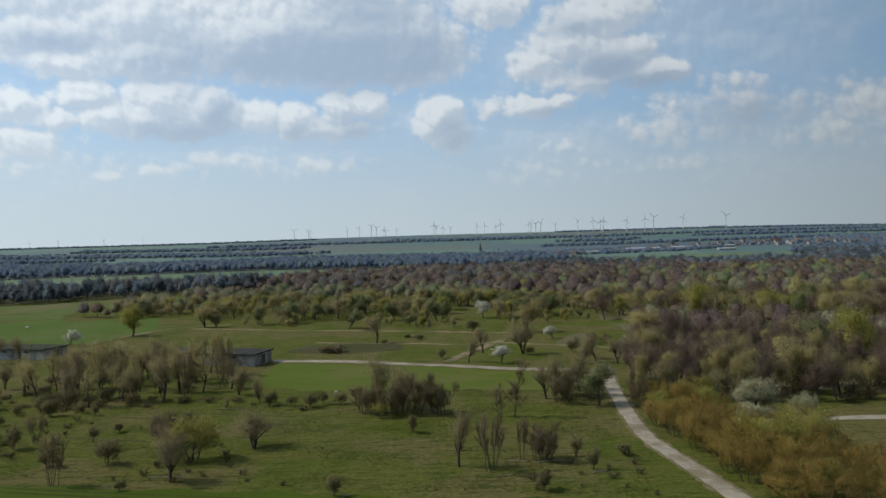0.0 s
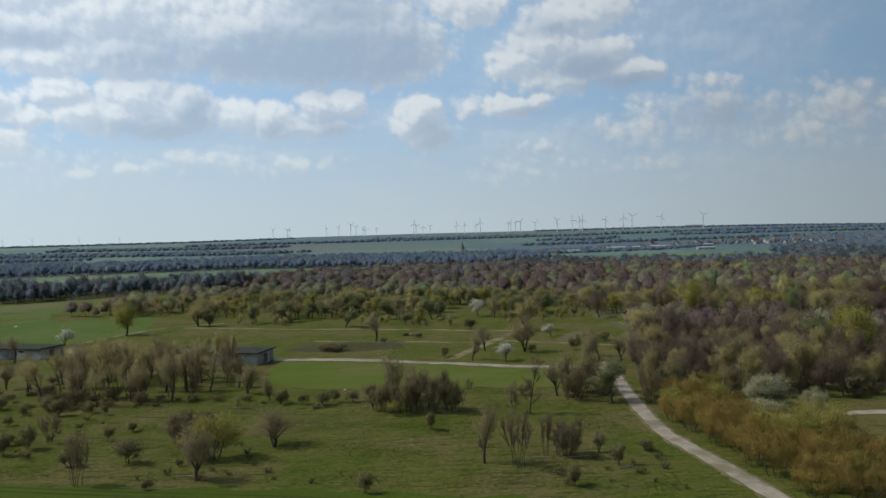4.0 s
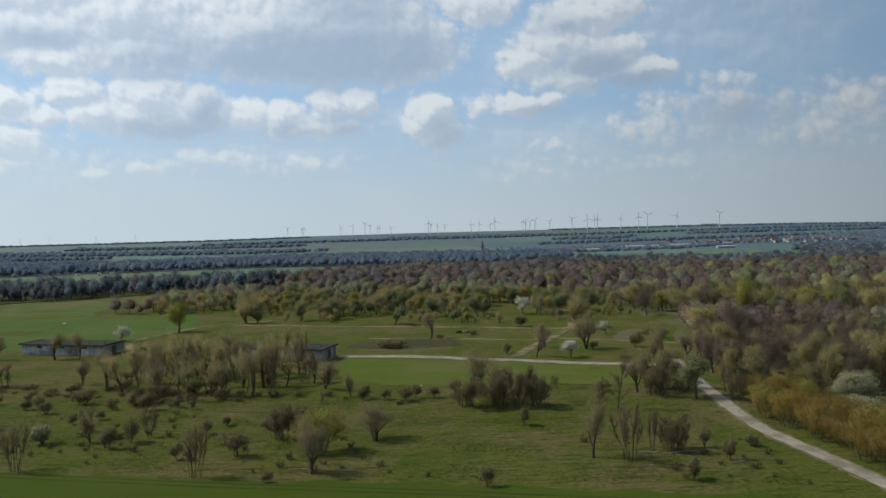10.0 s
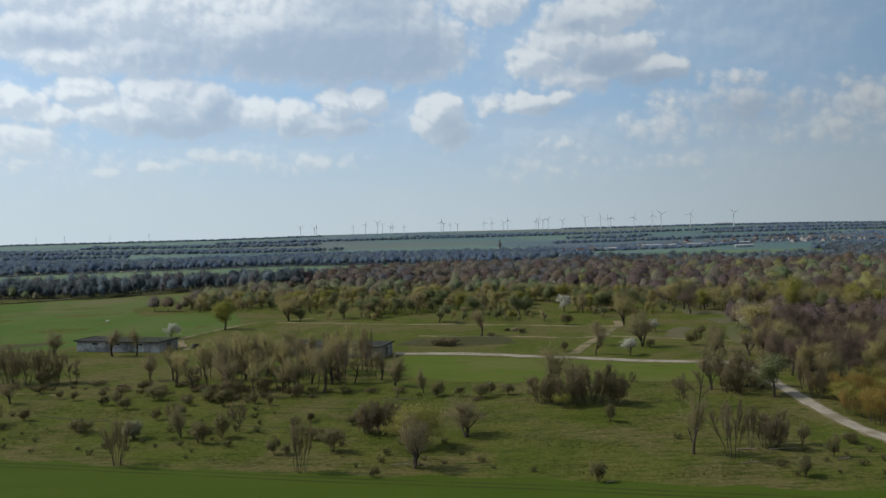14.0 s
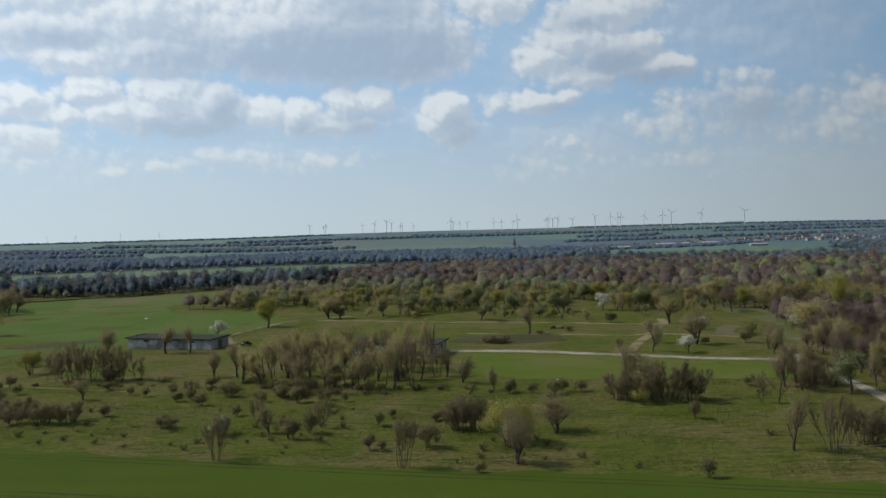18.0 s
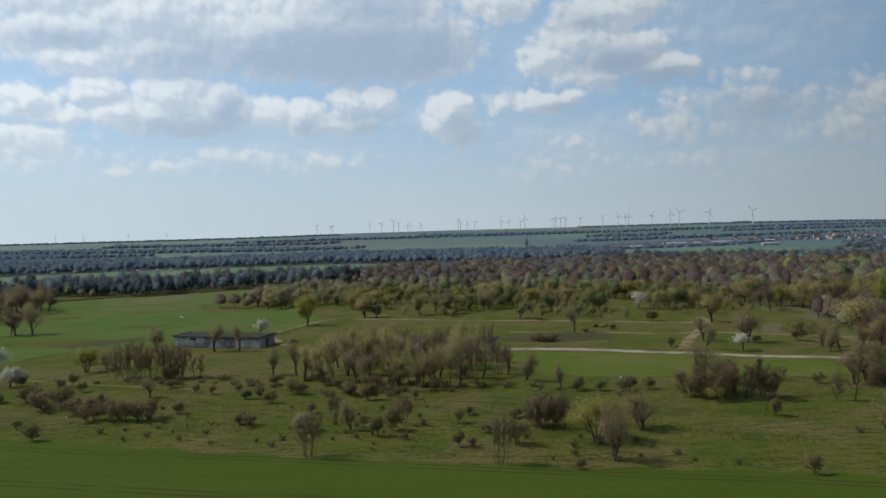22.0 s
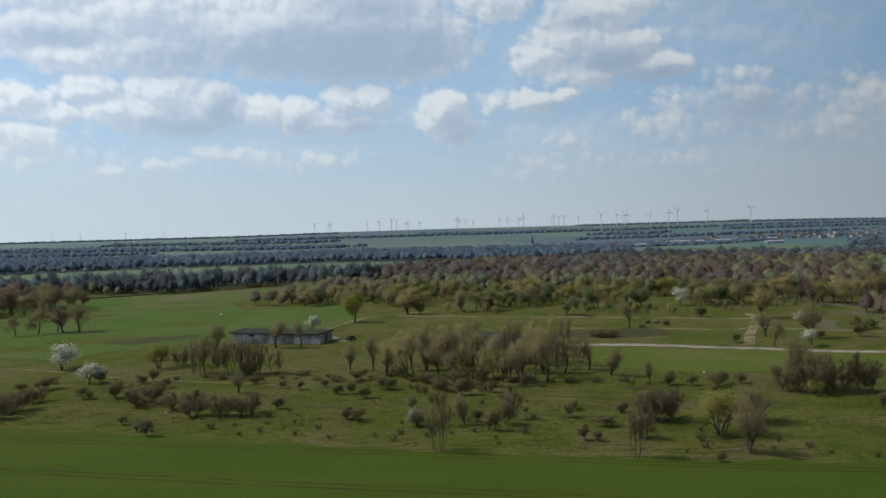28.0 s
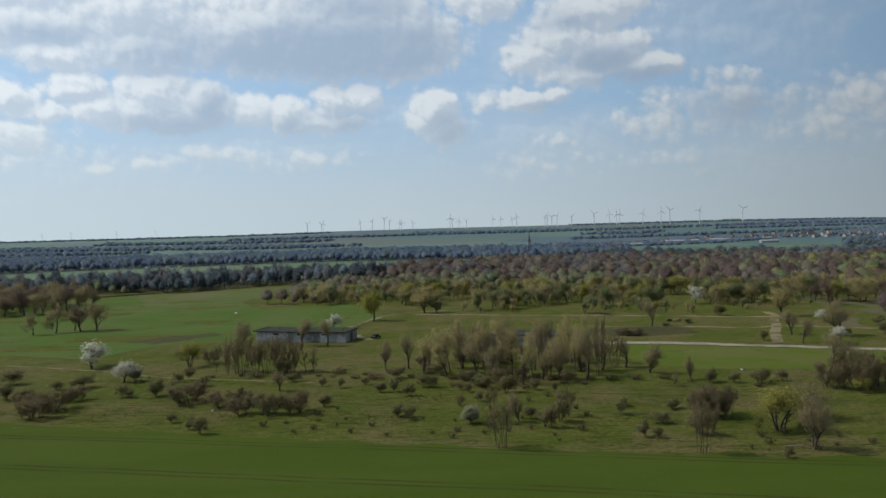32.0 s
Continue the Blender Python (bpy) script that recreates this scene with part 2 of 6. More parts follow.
sun = new("sun", bpy.data.lights.new("sun", "SUN"))
sun.data.energy, sun.data.angle, sun.data.color = SUN_POWER, radians(0.53), (1.0, 0.95, 0.86)
_ce = math.cos(radians(SUN_EL))
SUN_DIR = Vector((math.sin(radians(SUN_AZ)) * _ce, math.cos(radians(SUN_AZ)) * _ce, math.sin(radians(SUN_EL))))
sun.matrix_world = look(SUN_DIR * 200, (0, 0, 0))


# ---- materials ----
def material(name):
    m = bpy.data.materials.new(name)
    m.use_nodes = True
    t = m.node_tree
    t.nodes.clear()
    out, b = nd(t, "ShaderNodeOutputMaterial"), nd(t, "ShaderNodeBsdfPrincipled")
    t.links.new(b.outputs[0], out.inputs[0])
    b.inputs["Specular IOR Level"].default_value = 0.08
    return m, t, b, out


def place(t):
    return nd(t, "ShaderNodeNewGeometry").outputs["Position"]


def bump(t, b, height, strength, distance):
    n = nd(t, "ShaderNodeBump")
    n.inputs["Strength"].default_value, n.inputs["Distance"].default_value = strength, distance
    put(t, n.inputs["Height"], height)
    t.links.new(n.outputs[0], b.inputs["Normal"])


def two_tone(name, a, b_, scale, rough=0.9, fine=None, relief=0.3, spread=0.0, c=None, cs=0.02):
    """A surface in two colours blotched at one scale, a third at a wider one, with fine relief and a spread of brightness among copies."""
    m, t, b, _ = material(name)
    pos_ = place(t)
    f = ramp01(t, noise_tex(t, pos_, scale, 6.0, 0.65), 0.34, 0.66)
    col = mixc(t, f, a, b_)
    if c:
        col = mixc(t, ramp01(t, noise_tex(t, pos_, cs, 4.0, 0.6), 0.45, 0.62), col, c)
    if spread:
        r = nd(t, "ShaderNodeObjectInfo").outputs["Random"]
        col = mixc(t, 1.0, col, mixc(t, r, (1 - spread,) * 3, (1 + spread,) * 3), "MULTIPLY")
    put(t, b.inputs["Base Color"], col)
    b.inputs["Roughness"].default_value = rough
    if relief:
        bump(t, b, noise_tex(t, pos_, fine or scale * 8, 5.0, 0.7), relief, 0.05)
    return m


def leafy(name, a, b_, c, scale=0.35, through=0.3, spread=0.16):
    """Foliage or fine twigs: three hues mixed clump by clump and from one plant to the next, with light coming through."""
    m, t, b, out = material(name)
    pos_ = place(t)
    info = nd(t, "ShaderNodeObjectInfo")
    col = mixc(t, ramp01(t, noise_tex(t, pos_, scale, 3.0, 0.6), 0.35, 0.65), a, b_)
    col = mixc(t, mth(t, "MULTIPLY", info.outputs["Random"], 0.8), col, c)
    isl = nd(t, "ShaderNodeNewGeometry").outputs["Random Per Island"]
    col = mixc(t, 1.0, col, mixc(t, isl, (1 - spread,) * 3, (1 + spread,) * 3), "MULTIPLY")
    put(t, b.inputs["Base Color"], col)
    b.inputs["Roughness"].default_value = 0.75
    tr, mx = nd(t, "ShaderNodeBsdfTranslucent"), nd(t, "ShaderNodeMixShader")
    put(t, tr.inputs[0], col)
    mx.inputs[0].default_value = through
    t.links.new(b.outputs[0], mx.inputs[1])
    t.links.new(tr.outputs[0], mx.inputs[2])
    t.links.new(mx.outputs[0], out.inputs[0])
    return m


def woodland_mat(name, a, b_, sheen=0.0):
    """Twigs and opening buds of one kind of woodland tree; the far kinds carry haze in their hues."""
    m, t, b, out = material(name)
    pos_ = place(t)
    col = mixc(t, ramp01(t, noise_tex(t, pos_, 0.11, 3.0, 0.6), 0.38, 0.62), a, b_)
    col = mixc(t, 1.0, col, mixc(t, ramp01(t, noise_tex(t, pos_, 0.6, 4.0, 0.7), 0.3, 0.7), (0.78,) * 3, (1.22,) * 3), "MULTIPLY")
    put(t, b.inputs["Base Color"], col)
    b.inputs["Roughness"].default_value = 0.9
    b.inputs["Sheen Weight"].default_value, b.inputs["Sheen Roughness"].default_value = sheen, 0.5
    b.inputs["Specular IOR Level"].default_value = 0.15
    tr, mx = nd(t, "ShaderNodeBsdfTranslucent"), nd(t, "ShaderNodeMixShader")
    put(t, tr.inputs[0], col)
    mx.inputs[0].default_value = 0.4
    t.links.new(b.outputs[0], mx.inputs[1])
    t.links.new(tr.outputs[0], mx.inputs[2])
    t.links.new(mx.outputs[0], out.inputs[0])
    return m


# Ground: meadow turf near by, a patchwork of fields on the far slopes, their greens blued for haze.
MAT_GROUND, t, b, _ = material("turf")
P = place(t)
f = ramp01(t, noise_tex(t, P, 0.055, 6.0, 0.62), 0.36, 0.64)
col = mixc(t, f, (0.062, 0.077, 0.011), (0.087, 0.088, 0.020))
col = mixc(t, ramp01(t, noise_tex(t, vmth(t, "ADD", P, (40, 9, 0)), 0.028, 5.0, 0.65), 0.46, 0.60), col, (0.104, 0.088, 0.034))
col = mixc(t, ramp01(t, noise_tex(t, vmth(t, "MULTIPLY", P, (0.5, 2.2, 1)), 0.35, 6.0, 0.7), 0.48, 0.66), col, (0.032, 0.050, 0.008))
patch = nd(t, "ShaderNodeTexVoronoi")
put(t, patch.inputs["Vector"], vmth(t, "MULTIPLY", P, (0.0016, 0.0026, 0)))
patch.inputs["Scale"].default_value = 1.0
pc = nd(t, "ShaderNodeSeparateColor")
t.links.new(patch.outputs["Color"], pc.inputs[0])
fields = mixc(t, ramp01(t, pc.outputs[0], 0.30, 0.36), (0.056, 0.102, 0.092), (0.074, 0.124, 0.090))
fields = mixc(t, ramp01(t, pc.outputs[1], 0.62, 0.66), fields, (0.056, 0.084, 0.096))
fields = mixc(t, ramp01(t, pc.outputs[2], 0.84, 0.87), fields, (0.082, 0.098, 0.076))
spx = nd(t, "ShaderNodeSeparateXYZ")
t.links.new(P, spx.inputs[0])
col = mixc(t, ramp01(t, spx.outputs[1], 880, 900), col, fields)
fine = noise_tex(t, P, 1.1, 6.0, 0.75)
col = mixc(t, 1.0, col, mixc(t, ramp01(t, fine, 0.3, 0.7), (0.62, 0.66, 0.62), (1.38, 1.34, 1.38)), "MULTIPLY")
tufty = ramp01(t, noise_tex(t, vmth(t, "MULTIPLY", P, (0.7, 1.3, 1)), 0.19, 5.0, 0.7), 0.50, 0.62, 0.0, 0.28)
col = mixc(t, mth(t, "MULTIPLY", tufty, ramp01(t, spx.outputs[1], 880, 900, 1.0, 0.0)), col, (0.108, 0.106, 0.030))
put(t, b.inputs["Base Color"], col)
# Slopes get lower roughness and more specular: sky sheen in place of haze.
far_gloss = ramp01(t, spx.outputs[1], 880, 900)
put(t, b.inputs["Roughness"], mth(t, "MULTIPLY_ADD", far_gloss, -0.4, 1.0))
put(t, b.inputs["Specular IOR Level"], mth(t, "MULTIPLY_ADD", far_gloss, 0.15, 0.05))
bump(t, b, fine, 0.9, 0.35)

# Young cereal with drill rows and wheel tracks running along the field.
MAT_CROP, t, b, _ = material("young_cereal")
P = place(t)
along = vmth(t, "DOT_PRODUCT", P, (0.21, 0.978, 0.0))
wob = mth(t, "ADD", along, mth(t, "MULTIPLY", noise_tex(t, P, 0.02, 2.0), 3.0))
rut = mth(t, "PINGPONG", wob, 9.0)
pair = mth(t, "ABSOLUTE", mth(t, "SUBTRACT", rut, 0.95))
track = ramp01(t, pair, 0.16, 0.42, 1.0, 0.0)
col = mixc(t, ramp01(t, noise_tex(t, vmth(t, "MULTIPLY", P, (0.35, 1.6, 1)), 0.06, 5.0, 0.6), 0.35, 0.65), (0.049, 0.070, 0.007), (0.059, 0.080, 0.010))
col = mixc(t, ramp01(t, noise_tex(t, P, 0.9, 5.0, 0.7), 0.35, 0.65, 0.0, 0.35), col, (0.046, 0.086, 0.012))
col = mixc(t, mth(t, "MULTIPLY", track, ramp01(t, noise_tex(t, P, 0.12, 4.0), 0.3, 0.6, 0.25, 0.8)), col, (0.034, 0.034, 0.012))
put(t, b.inputs["Base Color"], col)
b.inputs["Roughness"].default_value = 1.0
b.inputs["Specular IOR Level"].default_value = 0.05
bump(t, b, noise_tex(t, P, 2.5, 5.0, 0.8), 0.8, 0.25)

MAT_LEY = two_tone("ley_grass", (0.052, 0.091, 0.012), (0.064, 0.097, 0.017), 0.03, 1.0, 1.2, 0.7, c=(0.080, 0.098, 0.026), cs=0.012)
MAT_LUSH = two_tone("lush_grass", (0.064, 0.090, 0.010), (0.074, 0.096, 0.013), 0.05, 1.0, 1.2, 0.8, c=(0.088, 0.094, 0.022), cs=0.03)
MAT_PALE = two_tone("pale_grass", (0.088, 0.098, 0.030), (0.072, 0.098, 0.024), 0.03, 1.0, 1.2, 0.7, c=(0.105, 0.098, 0.042), cs=0.02)
# Green of the distant fields, with the pallor of haze in its colour.
MAT_HAZED_GREEN = two_tone("hazed_far_green", (0.098, 0.150, 0.080), (0.086, 0.138, 0.076), 0.01, 0.8, 0.5, 0.3, c=(0.115, 0.150, 0.085), cs=0.004)
MAT_SOIL = two_tone("bare_soil", (0.110, 0.085, 0.055), (0.085, 0.085, 0.035), 0.25, 1.0, 2.0, 0.8)
MAT_BANK = two_tone("weedy_bank", (0.062, 0.054, 0.026), (0.046, 0.050, 0.018), 0.3, 1.0, 2.0, 0.8)
MAT_CONCRETE_ROAD = two_tone("worn_concrete", (0.29, 0.255, 0.20), (0.215, 0.19, 0.145), 0.5, 0.9, 5.0, 0.4, c=(0.165, 0.14, 0.095), cs=0.12)
MAT_SAND = two_tone("sandy_track", (0.215, 0.160, 0.098), (0.145, 0.125, 0.068), 0.35, 1.0, 4.0, 0.6, c=(0.085, 0.085, 0.032), cs=0.09)
MAT_VERGE = two_tone("trodden_verge", (0.150, 0.122, 0.074), (0.088, 0.085, 0.036), 0.5, 1.0, 4.0, 0.6)
MAT_PANEL = two_tone("weathered_concrete", (0.44, 0.44, 0.435), (0.30, 0.30, 0.30), 0.5, 0.9, 6.0, 0.3, 0.28, (0.17, 0.165, 0.16), 0.18)
MAT_ROOF_FELT = two_tone("roofing_felt", (0.030, 0.029, 0.029), (0.045, 0.043, 0.041), 0.4, 0.95, 4.0, 0.3, c=(0.035, 0.04, 0.022), cs=0.1)
MAT_DARK = two_tone("dark_opening", (0.02, 0.02, 0.02), (0.035, 0.033, 0.03), 1.0, 0.8)
MAT_CAR = two_tone("dark_car_paint", (0.03, 0.032, 0.036), (0.04, 0.042, 0.046), 0.5, 0.3, 3.0, 0.0)
MAT_STONE = two_tone("pale_stone", (0.55, 0.53, 0.48), (0.42, 0.41, 0.37), 1.5, 0.9)
MAT_STEEL = two_tone("rusty_steel", (0.16, 0.11, 0.08), (0.10, 0.09, 0.085), 1.2, 0.7)
MAT_BARK = two_tone("bark", (0.085, 0.070, 0.055), (0.050, 0.042, 0.034), 2.0, 0.95, 14.0, 0.5, 0.3)
MAT_BARK_PALE = two_tone("pale_bark", (0.070, 0.060, 0.050), (0.042, 0.036, 0.031), 1.4, 0.95, 14.0, 0.5, 0.2)
MAT_DEADWOOD = two_tone("deadwood", (0.22, 0.19, 0.15), (0.13, 0.11, 0.085), 1.0, 0.95)
MAT_TWIG = leafy("bare_twigs", (0.248, 0.198, 0.119), (0.198, 0.163, 0.099), (0.237, 0.209, 0.105), 0.5, 0.45)
MAT_LITTER = two_tone("leaf_litter", (0.108, 0.092, 0.056), (0.082, 0.080, 0.040), 0.3, 1.0, 2.0, 0.8, c=(0.074, 0.090, 0.026), cs=0.03)
# Far wood floor, lightened and blued for haze and to offset shadowed gaps.
MAT_HAZED_LITTER = two_tone("hazed_litter", (0.100, 0.108, 0.110), (0.080, 0.090, 0.094), 0.1, 1.0, 1.0, 0.6)
MAT_TWIG_OLIVE = leafy("budding_twigs", (0.344, 0.289, 0.145), (0.291, 0.246, 0.128), (0.350, 0.294, 0.133), 0.5, 0.45)
MAT_TWIG_RED = leafy("reddish_twigs", (0.196, 0.145, 0.094), (0.154, 0.117, 0.081), (0.184, 0.149, 0.081), 0.5, 0.45)
MAT_TWIG_DARK = leafy("dark_brown_twigs", (0.160, 0.115, 0.088), (0.125, 0.093, 0.074), (0.150, 0.120, 0.080), 0.5, 0.45)
MAT_BUD = leafy("bursting_buds", (0.328, 0.300, 0.112), (0.278, 0.256, 0.103), (0.333, 0.281, 0.117), 0.4, 0.4)
MAT_WILLOW = leafy("willow_catkins", (0.275, 0.272, 0.062), (0.232, 0.228, 0.060), (0.260, 0.225, 0.070), 0.35, 0.4)
MAT_LEAF = leafy("young_leaves", (0.165, 0.188, 0.082), (0.138, 0.160, 0.070), (0.180, 0.186, 0.090), 0.4, 0.4)
MAT_THORN = leafy("hawthorn_leaves", (0.110, 0.125, 0.036), (0.120, 0.112, 0.045), (0.140, 0.125, 0.055), 0.5, 0.35)
MAT_GOLD = leafy("golden_osier", (0.280, 0.180, 0.046), (0.225, 0.150, 0.044), (0.240, 0.150, 0.052), 0.3, 0.4)
MAT_BLOSSOM = leafy("white_blossom", (0.64, 0.63, 0.55), (0.50, 0.50, 0.40), (0.60, 0.60, 0.52), 0.6, 0.3, 0.25)
MAT_FADED = leafy("fading_blossom", (0.330, 0.340, 0.220), (0.260, 0.275, 0.165), (0.300, 0.300, 0.200), 0.6, 0.3, 0.25)
MAT_WEED = leafy("dry_weeds", (0.085, 0.070, 0.040), (0.060, 0.058, 0.028), (0.095, 0.085, 0.045), 0.4, 0.2)
MAT_TUSSOCK = leafy("tussock_grass", (0.086, 0.104, 0.020), (0.122, 0.112, 0.036), (0.080, 0.098, 0.018), 0.05, 0.45)
W_BROWN = woodland_mat("brown_twigs", (0.159, 0.121, 0.084), (0.129, 0.099, 0.069))
W_GREY = woodland_mat("grey_twigs", (0.178, 0.153, 0.120), (0.144, 0.126, 0.103))
W_OLIVE = woodland_mat("olive_buds", (0.207, 0.204, 0.122), (0.175, 0.172, 0.111))
W_YELLOW = woodland_mat("yellow_buds", (0.249, 0.245, 0.089), (0.210, 0.210, 0.082))
W_GREEN = woodland_mat("first_leaves", (0.171, 0.208, 0.106), (0.142, 0.175, 0.092))
# Distance haze is mixed into these blue-grey crowns; sheen pales them further.
W_FAR_DARK = woodland_mat("hazed_dark_crowns", (0.100, 0.149, 0.222), (0.082, 0.124, 0.189), 0.15)
W_FAR_GREY = woodland_mat("hazed_grey_crowns", (0.121, 0.169, 0.224), (0.102, 0.147, 0.194), 0.15)
W_FAR_OLIVE = woodland_mat("hazed_olive_crowns", (0.146, 0.195, 0.219), (0.122, 0.164, 0.193), 0.15)
W_PLUM = woodland_mat("plum_twigs", (0.135, 0.100, 0.093), (0.107, 0.081, 0.076))
# Mauve twigs, their colour greyed and lifted towards haze.
W_MAUVE = woodland_mat("hazed_mauve_twigs", (0.127, 0.124, 0.128), (0.106, 0.105, 0.111), 0.15)
WOODS = [W_PLUM, W_PLUM, W_PLUM, W_BROWN, W_BROWN, W_BROWN, W_BROWN, W_OLIVE]
GREENING = [W_PLUM, W_PLUM, W_PLUM, W_BROWN, W_BROWN, W_BROWN, W_GREY, W_GREY, W_OLIVE, W_OLIVE, W_YELLOW, W_GREEN]
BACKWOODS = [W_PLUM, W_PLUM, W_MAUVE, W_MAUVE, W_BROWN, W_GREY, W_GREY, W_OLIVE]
SCRUBWOOD = [W_OLIVE, W_OLIVE, W_OLIVE, W_GREY, W_GREY, W_BROWN, W_GREEN, W_GREEN]
# Tall crowns of the dark rows, with the blue of haze in their colour.
W_ROW = woodland_mat("hazed_tall_crowns", (0.059, 0.081, 0.093), (0.049, 0.067, 0.078), 0.15)
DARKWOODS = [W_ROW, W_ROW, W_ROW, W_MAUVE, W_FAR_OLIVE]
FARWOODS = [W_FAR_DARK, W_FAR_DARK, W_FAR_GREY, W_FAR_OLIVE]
MAT_RENDER_WALL = two_tone("painted_render", (0.38, 0.36, 0.335), (0.28, 0.27, 0.255), 0.2, 0.9, 3.0, 0.2, 0.25)
MAT_TILE = two_tone("clay_tiles", (0.140, 0.080, 0.064), (0.105, 0.072, 0.060), 0.3, 0.85, 3.0, 0.3, 0.4)
MAT_TILE_GREY = two_tone("grey_tiles", (0.10, 0.10, 0.105), (0.14, 0.13, 0.125), 0.3, 0.85, 3.0, 0.3, 0.3)
MAT_SHEET = two_tone("pale_sheet_roof", (0.33, 0.34, 0.35), (0.25, 0.26, 0.27), 0.1, 0.6, 2.0, 0.1)
MAT_TURBINE = two_tone("turbine_paint", (0.60, 0.61, 0.62), (0.54, 0.55, 0.56), 0.2, 0.5, 2.0, 0.05)
MAT_WATER, t, b, _ = material("still_water")
P = place(t)
put(t, b.inputs["Base Color"], mixc(t, noise_tex(t, P, 0.1), (0.02, 0.028, 0.02), (0.035, 0.04, 0.03)))
b.inputs["Roughness"].default_value = 0.06
bump(t, b, noise_tex(t, P, 1.5, 3.0), 0.15, 0.05)


# ---- building blocks ----
def mesh_from(name, verts, faces, mats, index=None, smooth=False, rounded=0.0):
    """A mesh; rounded turns its loose leaves and twigs outwards, so that the whole crown takes light as one soft mass."""
    verts = np.asarray(verts, float)
    faces = faces if isinstance(faces, list) else faces.tolist()
    if rounded:
        mid = verts.mean(0) - (0, 0, 0.18 * np.ptp(verts[:, 2]))
        way = (verts - mid) / (np.ptp(verts, axis=0) * 0.5)
        tri = np.array([f_[:3] for f_ in faces])
        a, b_, c = verts[tri[:, 0]], verts[tri[:, 1]], verts[tri[:, 2]]
        inward = (np.cross(b_ - a, c - a) * way[tri[:, 0]]).sum(1) < 0
        faces = [f_[::-1] if k else f_ for f_, k in zip(faces, inward)]
    me = bpy.data.meshes.new(name)
    me.from_pydata(verts.tolist(), [], faces)
    for m in mats:
        me.materials.append(m)
    if index is not None:
        me.polygons.foreach_set("material_index", np.asarray(index, dtype=np.int32))
    if smooth:
        me.polygons.foreach_set("use_smooth", np.ones(len(me.polygons), dtype=bool))
    me.update()
    if rounded:
        me.polygons.foreach_set("use_smooth", np.ones(len(me.polygons), dtype=bool))
        own = np.zeros(3 * len(verts))
        me.vertices.foreach_get("normal", own)
        n = way / (np.linalg.norm(way, axis=1)[:, None] + 1e-6) * rounded + own.reshape(-1, 3) * (1 - rounded)
        me.normals_split_custom_set_from_vertices((n / (np.linalg.norm(n, axis=1)[:, None] + 1e-6)).tolist())
    return me


def part(name, bm, mat, parent, label=""):
    me = bpy.data.meshes.new(name)
    bm.normal_update()
    bm.to_mesh(me)
    bm.free()
    me.materials.append(mat)
    return part_mesh(name, me, parent, label)


def part_mesh(name, me, parent, label=""):
    ob = new(name, me)
    if parent:
        ob.parent = parent
    return tagged(ob, label)


def box(bm, x0, y0, z0, x1, y1, z1, bevel=0.0):
    r = bmesh.ops.create_cube(bm, size=1.0, matrix=Matrix.LocRotScale(((x0 + x1) / 2, (y0 + y1) / 2, (z0 + z1) / 2), None, (x1 - x0, y1 - y0, z1 - z0)))
    if bevel:
        edges = list({e for v in r["verts"] for e in v.link_edges})
        bmesh.ops.bevel(bm, geom=edges, offset=bevel, segments=1, affect="EDGES")


def prism(bm, points, z0, z1):
    """An upright prism over a ring of plan points."""
    low = [bm.verts.new((x, y, z0)) for x, y in points]
    top = [bm.verts.new((x, y, z1)) for x, y in points]
    n = len(points)
    bm.faces.new(top)
    bm.faces.new(low[::-1])
    for i in range(n):
        bm.faces.new((low[i], low[(i + 1) % n], top[(i + 1) % n], top[i]))


def cone(bm, p0, p1, r0, r1, n=8):
    p0, p1 = Vector(p0), Vector(p1)
    d = p1 - p0
    m = Matrix.Translation((p0 + p1) / 2) @ d.to_track_quat("Z", "Y").to_matrix().to_4x4()
    bmesh.ops.create_cone(bm, cap_ends=True, segments=n, radius1=r0, radius2=r1, depth=d.length, matrix=m)


# ---- ground ----
def crest(az):
    """Height of the far slopes' crest, by azimuth in degrees."""
    return np.interp(az, [-60, -30, -16, -8, 0, 20, 26, 32, 60], [44, 47, 56, 66, 70, 69, 64, 54, 50])


def height(x, y):
    x, y = np.asarray(x, float), np.asarray(y, float)
    r, az = np.hypot(x + 50, y), np.degrees(np.arctan2(x + 50, y))
    s = np.clip((r - 1550) / 3000, 0, 1)
    far = crest(az) * s * s * (3 - 2 * s) * np.clip(y / 900, 0, 1)
    near = np.clip((y - 128) / 20, 0, 1) * np.clip((900 - r) / 400, 0, 1)
    roll = 0.16 * np.sin(x * 0.11 + 1.3 * np.sin(y * 0.07)) * np.sin(y * 0.13 + 0.8) + 0.07 * np.sin(x * 0.43 + y * 0.31) * np.sin(y * 0.37 - x * 0.12)
    mound = 1.5 * np.exp(-(((x + 30) / 17) ** 2 + ((y - 279) / 5.5) ** 2))
    return far + (roll - 0.1) * near + mound


def steps(edges):
    out = [edges[0][0]]
    for (a, s0), (b_, s1) in zip(edges, edges[1:]):
        while out[-1] < b_ - 1e-6:
            f_ = (out[-1] - a) / (b_ - a)
            out.append(min(b_, out[-1] + s0 * (1 - f_) + s1 * f_))
    return np.array(out)


gx = steps([(-5600, 400), (-900, 60), (-300, 2.2), (140, 2.2), (900, 60), (5600, 400)])
gy = steps([(-5200, 500), (-60, 30), (90, 2.2), (330, 2.2), (900, 30), (5200, 160)])
GX, GY = np.meshgrid(gx, gy)
GZ = height(GX, GY)
nx_, ny_ = len(gx), len(gy)
idx = np.arange(nx_ * ny_).reshape(ny_, nx_)
quads = np.stack([idx[:-1, :-1], idx[:-1, 1:], idx[1:, 1:], idx[1:, :-1]], -1).reshape(-1, 4)
